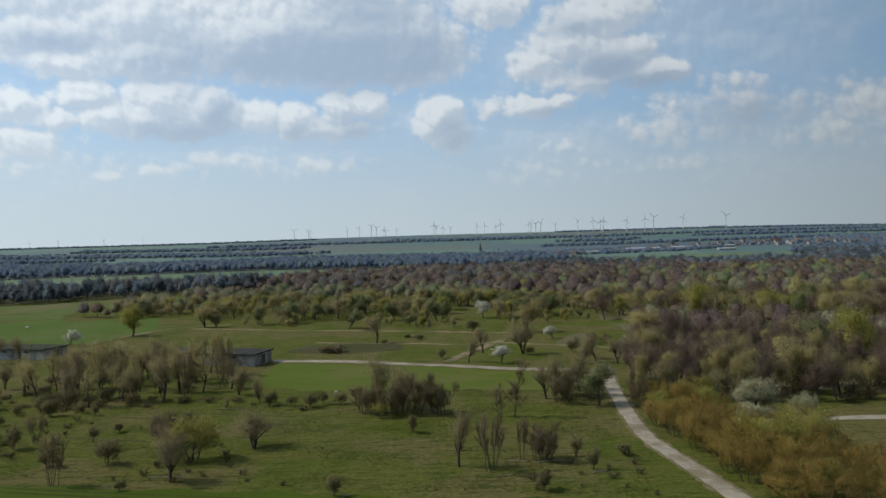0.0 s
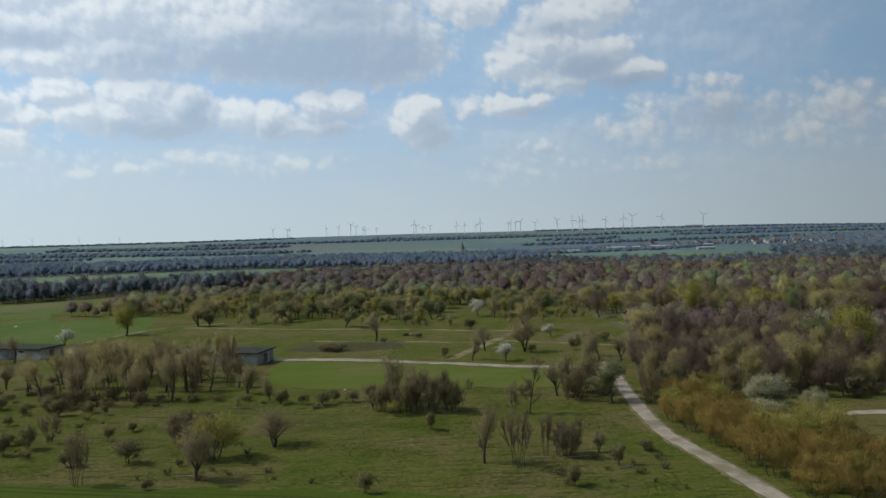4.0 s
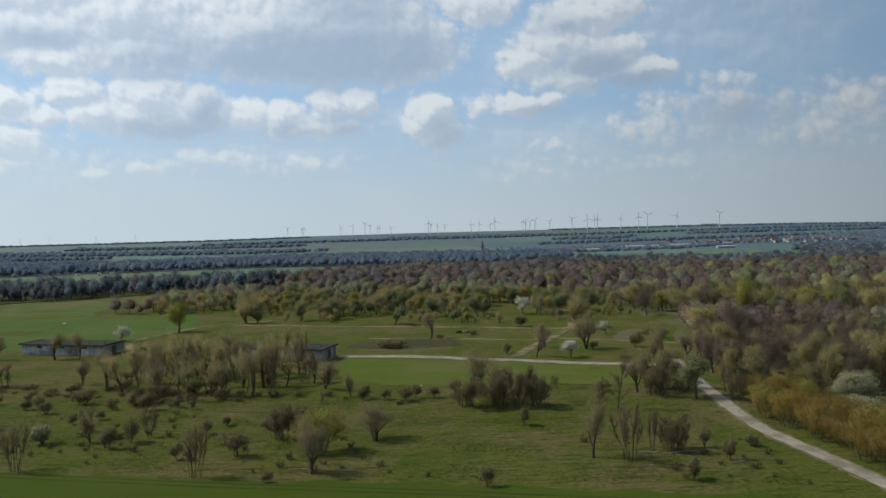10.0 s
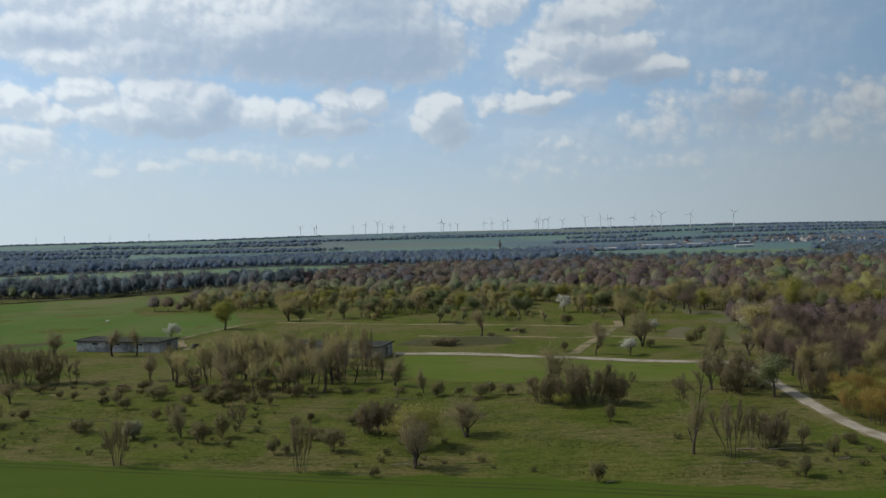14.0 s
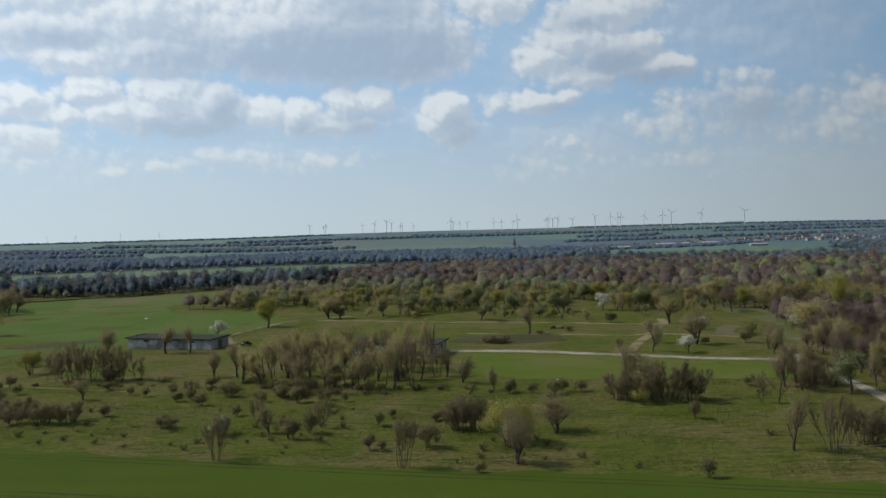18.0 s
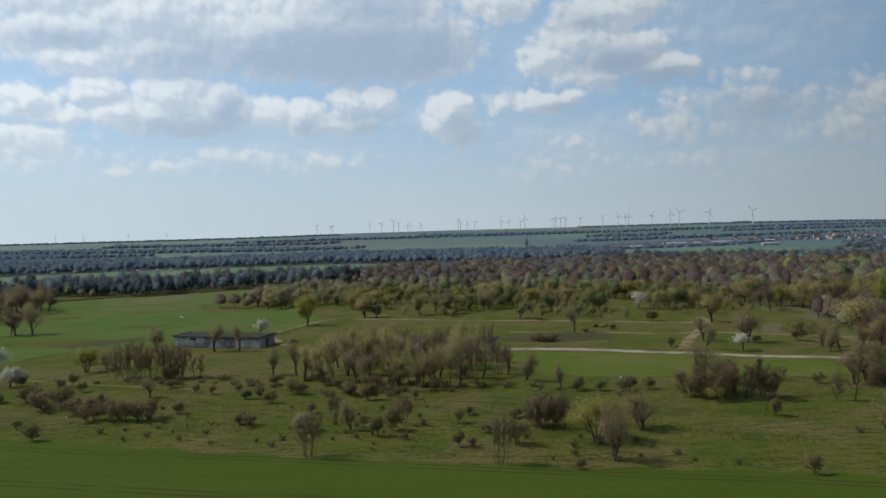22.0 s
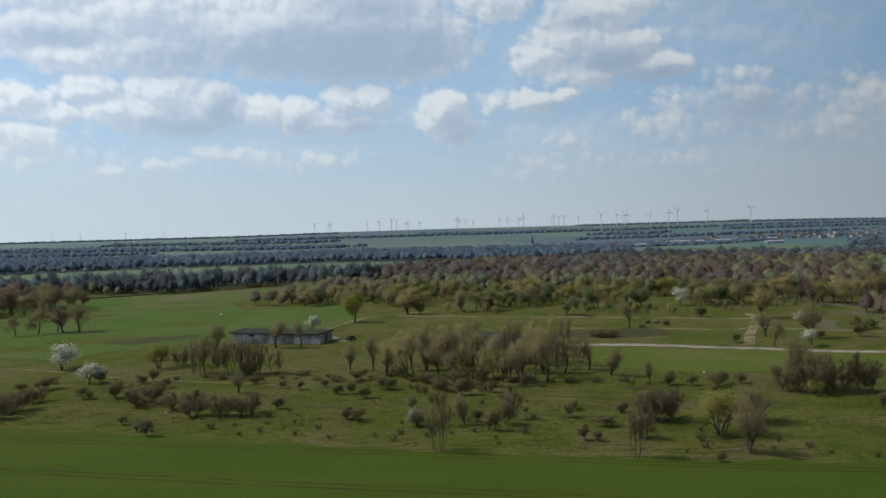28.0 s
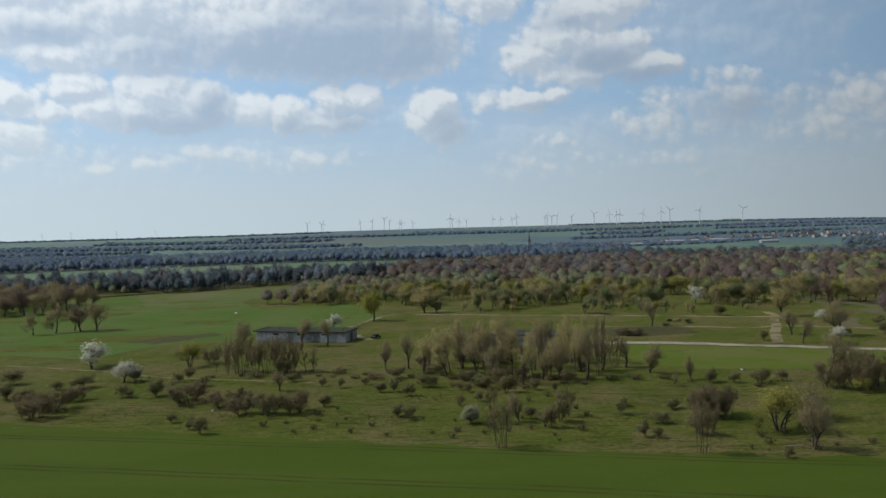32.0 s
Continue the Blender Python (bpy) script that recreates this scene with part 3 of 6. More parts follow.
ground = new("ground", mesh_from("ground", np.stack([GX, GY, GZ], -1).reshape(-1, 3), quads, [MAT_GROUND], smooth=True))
tagged(ground, "rough spring meadow running to far farmland slopes", "ground", kind="structure")


def sheet(name, outline, mat, label, category, lift=0.05, cell=4.0, skirt=0.0):
    """A patch of land cover draped on the ground: its outline ring, filled in strips."""
    ring = []
    for (x0, y0), (x1, y1) in zip(outline, outline[1:] + outline[:1]):
        k = max(1, int(math.hypot(x1 - x0, y1 - y0) / cell))
        ring += [(x0 + (x1 - x0) * i / k, y0 + (y1 - y0) * i / k) for i in range(k)]
    bm = bmesh.new()
    vs = []
    for i, (x, y) in enumerate(ring):
        w = 0.2 * cell
        vs.append(bm.verts.new((x + w * math.sin(i * 1.7), y + w * math.sin(i * 2.3 + 1), 0)))
    face = bm.faces.new(vs)
    bmesh.ops.triangulate(bm, faces=[face])
    ys = [v[1] for v in outline]
    span = max(ys) - min(ys)
    for k in range(1, max(2, int(span / cell))):
        bmesh.ops.bisect_plane(bm, geom=bm.verts[:] + bm.edges[:] + bm.faces[:], plane_co=(0, min(ys) + k * cell, 0), plane_no=(0, 1, 0))
    for v in bm.verts:
        v.co.z = float(height(v.co.x, v.co.y)) + lift
    ob = part(name, bm, mat, None)
    if ob.data.polygons and ob.data.polygons[0].normal.z < 0:
        ob.data.flip_normals()
    return tagged(ob, label, category, kind="structure")


def smooth_line(points, step):
    """Catmull-Rom through plan points, at even steps."""
    pts = [Vector(q_) for q_ in points]
    pts = [2 * pts[0] - pts[1], *pts, 2 * pts[-1] - pts[-2]]
    out = []
    for a, b_, c, d in zip(pts, pts[1:], pts[2:], pts[3:]):
        k = max(2, int((c - b_).length / step))
        for i in range(k):
            s = i / k
            out.append(0.5 * (2 * b_ + (c - a) * s + (2 * a - 5 * b_ + 4 * c - d) * s * s + (3 * b_ - a - 3 * c + d) * s ** 3))
    return out + [pts[-2]]


def ribbon(name, points, width, mat, label, category, lift=0.06, ragged=0.12, rise=0.0):
    """A road: a ribbon with ragged edges and a kerb-high side all round."""
    line_ = smooth_line(points, 1.5)
    V, F = [], []
    rnd = random.Random(len(points) * 7 + int(width * 10))
    for i, q_ in enumerate(line_):
        d = (line_[min(i + 1, len(line_) - 1)] - line_[max(i - 1, 0)]).normalized()
        n = Vector((-d.y, d.x))
        l, r = q_ + n * (width / 2 + rnd.uniform(-ragged, ragged)), q_ - n * (width / 2 + rnd.uniform(-ragged, ragged))
        for e, up in ((l + n * 0.25, -0.12), (l, lift), (q_, lift + rise), (r, lift), (r - n * 0.25, -0.12)):
            V.append((e.x, e.y, float(height(e.x, e.y)) + up))
        if i:
            k = 5 * i
            F += [(k - 5 + j, k + j, k + j + 1, k - 4 + j) for j in range(4)]
    me = mesh_from(name, V, F, [mat], smooth=False)
    if me.polygons[0].normal.z < 0:
        me.flip_normals()
    return tagged(new(name, me), label, category, kind="structure")


sheet("crop_field", [(-620, 275), (-420, 216), (-300, 184), (-196, 160.5), (-157, 148.6), (-116, 137.2), (-93, 131), (-70, 125.8), (-46, 121.6), (-23, 118.4), (1, 113.2), (17, 110),
                     (36, 104), (42, 60), (48, 0), (52, -180), (-700, -180)], MAT_CROP, "dense young cereal crop, bright green with wheel tracks", "crop field", 0.14, 5.0)
sheet("hay_field", [(-196, 404), (-152, 424), (-128, 352), (-140, 318), (-170, 292), (-205, 268), (-214, 246), (-258, 262), (-330, 300), (-420, 360), (-360, 486), (-332, 505), (-310, 532), (-262, 548), (-228, 470)],
      MAT_LEY, "mown grass field in fresh green", "field", 0.06, 6.0)
sheet("pale_field", [(-309, 530), (-284, 534), (-258, 566), (-212, 590), (-190, 540), (-215, 470), (-232, 430), (-266, 430)], MAT_PALE, "paler strip of drying grass", "field", 0.12, 6.0)
sheet("meadow_strip", [(-50, 247), (0, 232), (34, 217), (37, 197), (22, 193), (10, 195), (-4, 196), (-20, 198), (-34, 201), (-46, 208), (-51, 226)], MAT_LUSH, "short bright grass beside the concrete road", "meadow", 0.07, 4.0)
sheet("soil_patch", [(-219, 284), (-208, 299), (-193, 306), (-186, 300), (-197, 290), (-206, 277)], MAT_BANK, "worn brown patch in the grass field", "soil", 0.12, 3.0)
sheet("earth_bank", [(-54, 273), (-46, 288), (-14, 284), (-11, 270), (-30, 266)], MAT_BANK, "low bank of dug earth and dead weeds", "earth", 0.08, 2.0)
sheet("sand_patch", [(42, 275), (50, 296), (57, 304), (61, 298), (52, 284), (50, 271)], MAT_SOIL, "bare sandy patch beside a track", "sand", 0.09, 2.5)
sheet("far_meadow", [(-900, 700), (-470, 640), (-310, 655), (-230, 700), (-140, 800), (-70, 900), (-110, 1095), (-255, 1135), (-420, 1075), (-560, 1020), (-650, 950), (-900, 920)], MAT_HAZED_GREEN, "distant pale green meadow between woods", "field", 0.3, 25.0)
sheet("slope_field", [(120, 1180), (215, 1290), (360, 1400), (520, 1480), (700, 1420), (620, 1100), (560, 860), (420, 800), (300, 810), (200, 870), (120, 960)], MAT_HAZED_GREEN, "distant green field below the village", "field", 0.3, 25.0)
sheet("clearing", [(112, 352), (129, 350), (143, 334), (150, 312), (134, 306), (118, 322)], MAT_PALE, "grassy clearing among the trees", "meadow", 0.08, 4.0)
sheet("pond", [(-340, 512), (-332, 529), (-319, 536), (-303, 556), (-298, 552), (-314, 530), (-328, 520)], MAT_WATER, "narrow strip of bright standing water", "water", 0.10, 4.0)

ribbon("lane", [(50.2, 229), (49.3, 223), (45, 193.7), (41.9, 165), (40.9, 147), (41.6, 136.5), (43.1, 124.5), (44.6, 111), (48, 80), (54, 40), (60, -40)], 3.0, MAT_CONCRETE_ROAD,
       "narrow pale concrete lane with worn edges", "road", 0.10, 0.15)
ribbon("verge", [(50.2, 229), (49.3, 223), (45, 193.7), (41.9, 165), (40.9, 147), (41.6, 136.5), (43.1, 124.5), (44.6, 111), (48, 80), (54, 40), (60, -40)], 4.3, MAT_VERGE, "trodden sandy verge along the lane", "verge", 0.05, 0.45)
ribbon("concrete_road", [(-53, 252.6), (-50, 252), (-25, 246), (0.4, 236.3), (23, 226.6), (35, 222), (47, 218)], 4.2, MAT_CONCRETE_ROAD, "straight pale concrete road across the meadow", "road", 0.12, 0.1)
ribbon("side_road", [(58, 158), (74, 156.3), (92, 156.2), (130, 158)], 3.0, MAT_CONCRETE_ROAD, "concrete side road behind the bushes", "road", 0.10, 0.1)
ribbon("far_track", [(-114, 358), (-99, 353), (-87.6, 348.6), (-53, 338), (-32, 333), (-18, 328), (12, 319), (34, 311)], 2.6, MAT_SAND, "pale sandy track along the scrub", "track", 0.09, 0.5)
ribbon("mid_track", [(-46, 296.5), (-28, 292), (-7, 286.6), (11, 280.5), (22, 283)], 2.0, MAT_SAND, "pale sandy track across the grass", "track", 0.09, 0.5)
ribbon("sandy_track", [(3.4, 240.5), (8.5, 254), (14, 267.4), (22, 284), (28, 300), (34.6, 312.5), (38, 330)], 3.4, MAT_SAND, "rutted sandy track branching off the concrete road", "track", 0.10, 0.2)
ribbon("woodland_track", [(22, 284), (37, 275.2), (48.4, 269.3), (61, 263), (72, 257)], 2.2, MAT_SAND, "sandy track towards the wood", "track", 0.09, 0.4)
ribbon("shed_track", [(-128, 272), (-140, 304), (-137.6, 320), (-131, 345), (-127, 355.6), (-114.6, 368), (-100, 374)], 2.6, MAT_SAND, "sandy track leading past the shed", "track", 0.12, 0.5)
ribbon("footpath", [(-252, 243), (-228.6, 234.5), (-207.6, 226), (-178, 209.6), (-153.4, 201.7), (-136, 197)], 0.6, MAT_SAND, "narrow trodden path through the meadow", "path", 0.07, 0.25)

for rut in ([(-128, 172.2), (-121.6, 169.3), (-116, 167), (-108.5, 165)], [(-80.4, 158.6), (-73.4, 156.7), (-68, 155.8), (-55.2, 153)], [(-69.3, 173.7), (-58.8, 171.3), (-50.5, 169.6)],
            [(-33.1, 161.4), (-25.7, 158), (-17.4, 158.2)], [(-4, 194.6), (10.3, 195), (21.1, 197)], [(-62, 178), (-40, 174), (-26, 171)]):
    ribbon("rut", rut, 0.55, MAT_BANK, "dark grassy rut across the meadow", "rut", 0.05, 0.2)


# ---- storage sheds ----
def shed(label):
    """A long shed of concrete panels under a nearly flat roof; x along its front, y into its depth."""
    L, D, H, RISE = 34.6, 11.0, 3.5, 0.12
    top = new("storage_shed")

    def lean_to(bm, x0, y0, x1, y1, z0, lift, bevel=False):
        """A block whose top follows the roof's slope."""
        zt = lambda y: H + RISE * y / D + lift
        low = [bm.verts.new((x, y, z0 if z0 is not None else zt(y) - 0.26)) for x, y in ((x0, y0), (x1, y0), (x1, y1), (x0, y1))]
        hi = [bm.verts.new((x, y, zt(y))) for x, y in ((x0, y0), (x1, y0), (x1, y1), (x0, y1))]
        bm.faces.new(low[::-1])
        bm.faces.new(hi)
        for i in range(4):
            bm.faces.new((low[i], low[(i + 1) % 4], hi[(i + 1) % 4], hi[i]))

    bm = bmesh.new()
    lean_to(bm, 0.25, 0.25, L - 0.25, D - 0.25, -0.3, -0.06)
    body = part("wall", bm, MAT_DARK, top, "dark inner wall behind the panels")
    n = 11
    front = bmesh.new()
    box(front, 0.04, 0.0, -0.2, L / n - 0.04, 0.24, H - 0.02, 0.03)
    first = part("panel", front, MAT_PANEL, body)
    for i in range(1, n):
        ob = new("panel", first.data)
        ob.parent, ob.location = body, (L / n * i, 0, 0)
    back = bmesh.new()
    box(back, 0.04, D - 0.24, -0.2, L / n - 0.04, D, H + RISE - 0.06, 0.03)
    first = part("panel", back, MAT_PANEL, body)
    for i in range(1, n):
        ob = new("panel", first.data)
        ob.parent, ob.location = body, (L / n * i, 0, 0)
    for side in range(2):
        for i in range(4):
            bm = bmesh.new()
            lean_to(bm, side * (L - 0.24), 0.27 + i * 2.62, side * (L - 0.24) + 0.24, 2.84 + i * 2.62, -0.2, -0.05)
            part("end_panel", bm, MAT_PANEL, body)
    bm = bmesh.new()
    box(bm, L + 0.004, 4.2, 0.0, L + 0.06, 6.6, 2.9, 0.02)
    for k in range(1, 4):
        box(bm, L + 0.062, 4.25, k * 0.75, L + 0.09, 6.55, k * 0.75 + 0.07)
    part("door", bm, MAT_STEEL, body, "rusty steel gate with ribs")
    bm = bmesh.new()
    for i in (2, 5, 8):
        box(bm, L / n * i + 0.5, -0.05, H - 1.1, L / n * (i + 1) - 0.5, -0.004, H - 0.5, 0.01)
        part("window", bm, MAT_DARK, body, "high dark window strip")
        bm = bmesh.new()
    bm.free()
    bm = bmesh.new()
    lean_to(bm, -0.55, -0.7, L + 0.55, D + 0.5, None, 0.24)
    roof = part("roof", bm, MAT_ROOF_FELT, top, "dark flat felt roof")
    for x0, x1 in ((-0.72, -0.555), (L + 0.555, L + 0.72)):
        bm = bmesh.new()
        lean_to(bm, x0, -0.72, x1, D + 0.52, None, 0.40)
        part("verge_board", bm, MAT_ROOF_FELT, roof)
    bm = bmesh.new()
    cone(bm, (1.6, 3.0, H + 0.50), (1.6, 3.0, H + 1.15), 0.16, 0.16, 8)
    vent = part("vent", bm, MAT_STEEL, roof)
    for i in range(1, 6):
        ob = new("vent", vent.data)
        ob.parent, ob.location = roof, (6.2 * i, 0, 0)
    return tagged(top, label, "shed", "storage sheds")


shed_a = shed("long grey concrete storage shed with a flat dark roof")
SHED_TURN = math.degrees(math.atan2(-9.5, 33))
shed_a.matrix_basis = pose(-169.4, 278.0, 0, 0, 0, SHED_TURN)
copy_thing(shed_a, pose(-56.8 - 34.6 * math.cos(radians(SHED_TURN)), 243.2 - 34.6 * math.sin(radians(SHED_TURN)), 0, 0, 0, SHED_TURN))


# ---- a car parked beside the shed ----
car = new("car")
car.matrix_basis = pose(-126.2, 277.4, 0.05, 0, 0, 62)
bm = bmesh.new()
box(bm, -2.1, -0.86, 0.35, 2.1, 0.86, 0.95, 0.12)
part("body", bm, MAT_CAR, car)
bm = bmesh.new()
prism(bm, [(-1.35, 0.9), (1.0, 0.9), (0.45, 1.48), (-1.0, 1.48)], -0.76, 0.76)
bmesh.ops.transform(bm, matrix=Matrix(((1, 0, 0, 0), (0, 0, -1, 0), (0, 1, 0, 0.04), (0, 0, 0, 1))), verts=bm.verts[:])
part("cabin", bm, MAT_DARK, car, "dark glazed cabin")
bm = bmesh.new()
cone(bm, (0, -0.1, 0), (0, 0.1, 0), 0.32, 0.32, 14)
wheel = part("wheel", bm, MAT_DARK, car)
wheel.location = (-1.3, -0.82, 0.32)
for x, y in ((1.3, -0.82), (-1.3, 0.82), (1.3, 0.82)):
    ob = new("wheel", wheel.data)
    ob.parent, ob.location = car, (x, y, 0.32)
tagged(car, "small dark car parked beside the shed", "car")
for x, y, s in ((-204, 384, 0.9), (-25.2, 198.6, 0.35), (-153.2, 167, 0.3)):
    bm = bmesh.new()
    bmesh.ops.create_icosphere(bm, subdivisions=2, radius=s)
    for v in bm.verts:
        v.co *= 1 + 0.25 * noise.noise(v.co * 2.5 / s)
        v.co.z *= 0.6
    ob = part("stone", bm, MAT_STONE, None)
    ob.location = (x, y, float(height(x, y)) + s * 0.3)
    tagged(ob, "pale rounded stone lying in the grass", "stone", "field stones")


# ---- plants ----
class Shape:
    """Collects tubes, slivers and leaves as plain faces."""

    def __init__(self):
        self.v, self.f, self.m = [], [], []

    def branch(self, pts, radii, n):
        """One tapering limb through its points."""
        u = (pts[-1] - pts[0]).orthogonal().normalized()
        k = len(self.v)
        for j, (c, r) in enumerate(zip(pts, radii)):
            d = (pts[min(j + 1, len(pts) - 1)] - pts[max(j - 1, 0)]).normalized()
            u = (u - d * u.dot(d)).normalized()
            w = d.cross(u)
            self.v += [tuple(c + (u * math.cos(2 * math.pi * i / n) + w * math.sin(2 * math.pi * i / n)) * r) for i in range(n)]
            if j:
                q_ = k + n * (j - 1)
                self.f += [(q_ + i, q_ + (i + 1) % n, q_ + n + (i + 1) % n, q_ + n + i) for i in range(n)]

    def sliver(self, a, b_, width, rnd, mat):
        d = b_ - a
        u = d.cross(Vector((rnd.gauss(0, 1), rnd.gauss(0, 1), rnd.gauss(0, 1)))).normalized() * (width / 2)
        k = len(self.v)
        self.v += [tuple(a - u), tuple(a + u), tuple(b_)]
        self.f.append((k, k + 1, k + 2))
        self.m.append(mat)

    def leaf(self, c, size, rnd, mat):
        u = Vector((rnd.gauss(0, 1), rnd.gauss(0, 1), rnd.gauss(0, 0.8))).normalized() * size
        w = u.cross(Vector((rnd.gauss(0, 1), rnd.gauss(0, 1), rnd.gauss(0, 1)))).normalized() * size * rnd.uniform(0.45, 0.8)
        k = len(self.v)
        self.v += [tuple(c - u), tuple(c + w), tuple(c + u * 0.9), tuple(c - w * 0.9)]
        self.f.append((k, k + 1, k + 2, k + 3))
        self.m.append(mat)


def grow_plant(seed, stems, base_spread, lean, depth, children, child_angle, ratio, first, twig_len, twigs, leaves, leaf_size, twig_width=0.03, radius=0.1, droop=0.0, clear=0.35, ring=0.0, solid=2, rise=0.08):
    """Trunks that fork into limbs and twigs; gives the wood and the crown as two shapes."""
    rnd = random.Random(seed)
    woods, crown = [], Shape()

    def grow(a, d, length, r, level):
        pieces = 3 if level == 0 else 2
        pts = [a]
        for i in range(pieces):
            d = (d + Vector((rnd.gauss(0, 1), rnd.gauss(0, 1), rnd.gauss(0, 0.5))) * (0.10 + 0.05 * level) + Vector((0, 0, 0.06 + (rise if level else 0) - droop * level))).normalized()
            e = pts[-1] + d * (length / pieces)
            r0 = r * (1 - 0.5 * i / pieces)
            if level >= solid:
                crown.sliver(pts[-1], e + d * 0.1, max(2.2 * r0, twig_width), rnd, 0)
            pts.append(e)
        if level < solid:
            woods[-1].branch(pts, [max(r * (1 - 0.5 * i / pieces), 0.012) for i in range(pieces + 1)], 6 if level == 0 else 4)
        if level >= depth - 1:
            for _ in range(twigs):
                s = rnd.uniform(0.1, 1.0) * pieces
                k = min(int(s), pieces - 1)
                o = pts[k].lerp(pts[k + 1], s - k)
                out = (d + Vector((rnd.gauss(0, 1), rnd.gauss(0, 1), rnd.gauss(0, 0.8))) * 0.6 + Vector((0, 0, 1.6 * rise - droop))).normalized()
                tip = o + out * twig_len * rnd.uniform(0.5, 1.2)
                crown.sliver(o, tip, twig_width, rnd, 0)
                for _ in range(1):
                    m_ = o.lerp(tip, rnd.uniform(0.3, 0.8))
                    crown.sliver(m_, m_ + (out + Vector((rnd.gauss(0, 1), rnd.gauss(0, 1), rnd.gauss(0, 1))) * 0.8).normalized() * twig_len * 0.5, twig_width * 0.7, rnd, 0)
                whole = int(leaves) + (1 if rnd.random() < leaves - int(leaves) else 0)
                for _ in range(whole):
                    c = o.lerp(tip, rnd.uniform(0.2, 1.1)) + Vector((rnd.gauss(0, 1), rnd.gauss(0, 1), rnd.gauss(0, 1))) * twig_len * 0.22
                    crown.leaf(c, leaf_size * rnd.uniform(0.6, 1.3), rnd, 1)
            return
        for i in range(children + (1 if rnd.random() < 0.35 else 0)):
            s = clear + (1 - clear) * (i + rnd.uniform(0.2, 0.9)) / children if level == 0 else rnd.uniform(0.3, 1.0)
            s = min(s, 0.999) * pieces
            k = int(s)
            o = pts[k].lerp(pts[k + 1], s - k)
            side = d.orthogonal().normalized()
            side.rotate(Matrix.Rotation(rnd.uniform(0, 2 * math.pi), 3, d))
            ang = radians(child_angle * rnd.uniform(0.6, 1.3))
            grow(o, (d * math.cos(ang) + side * math.sin(ang)).normalized(), length * ratio * rnd.uniform(0.75, 1.2), r * 0.5, level + 1)
        grow(pts[-1], d, length * ratio, r * 0.5, level + 1)

    for i in range(stems):
        turn = 2 * math.pi * (i + rnd.uniform(0, 0.6)) / stems
        tilt = radians(rnd.uniform(0.4, 1.0) * base_spread)
        d = Vector((math.cos(turn) * math.sin(tilt) + rnd.gauss(0, lean), math.sin(turn) * math.sin(tilt) + rnd.gauss(0, lean), math.cos(tilt))).normalized()
        a = Vector((math.cos(turn), math.sin(turn), 0)) * ring * rnd.uniform(0.3, 1.0) + Vector((0, 0, -0.15))
        woods.append(Shape())
        grow(a, d, first * rnd.uniform(0.85, 1.15), radius * rnd.uniform(0.8, 1.15), 0)
    return woods, crown


def plant(name, part_names, mats, **kw):
    """A plant one metre high and one metre wide, from its wood and its crown."""
    woods, crown = grow_plant(**kw)
    allv = np.array(crown.v)
    top, half = np.percentile(allv[:, 2], 98.5), np.percentile(np.abs(allv[:, :2]), 94)
    scale = np.array([0.5 / half, 0.5 / half, 1.0 / top])
    if not woods[0].v:
        return new(name, mesh_from(name, np.array(crown.v) * scale, crown.f, mats[1:], crown.m, rounded=0.45))
    ob = new(name)
    for wood in woods:
        part_mesh(part_names[0], mesh_from(part_names[0], np.array(wood.v) * scale, wood.f, [mats[0]], smooth=True), ob)
    part_mesh(part_names[1], mesh_from(part_names[1], np.array(crown.v) * scale, crown.f, mats[1:], crown.m, rounded=0.45), ob)
    return ob


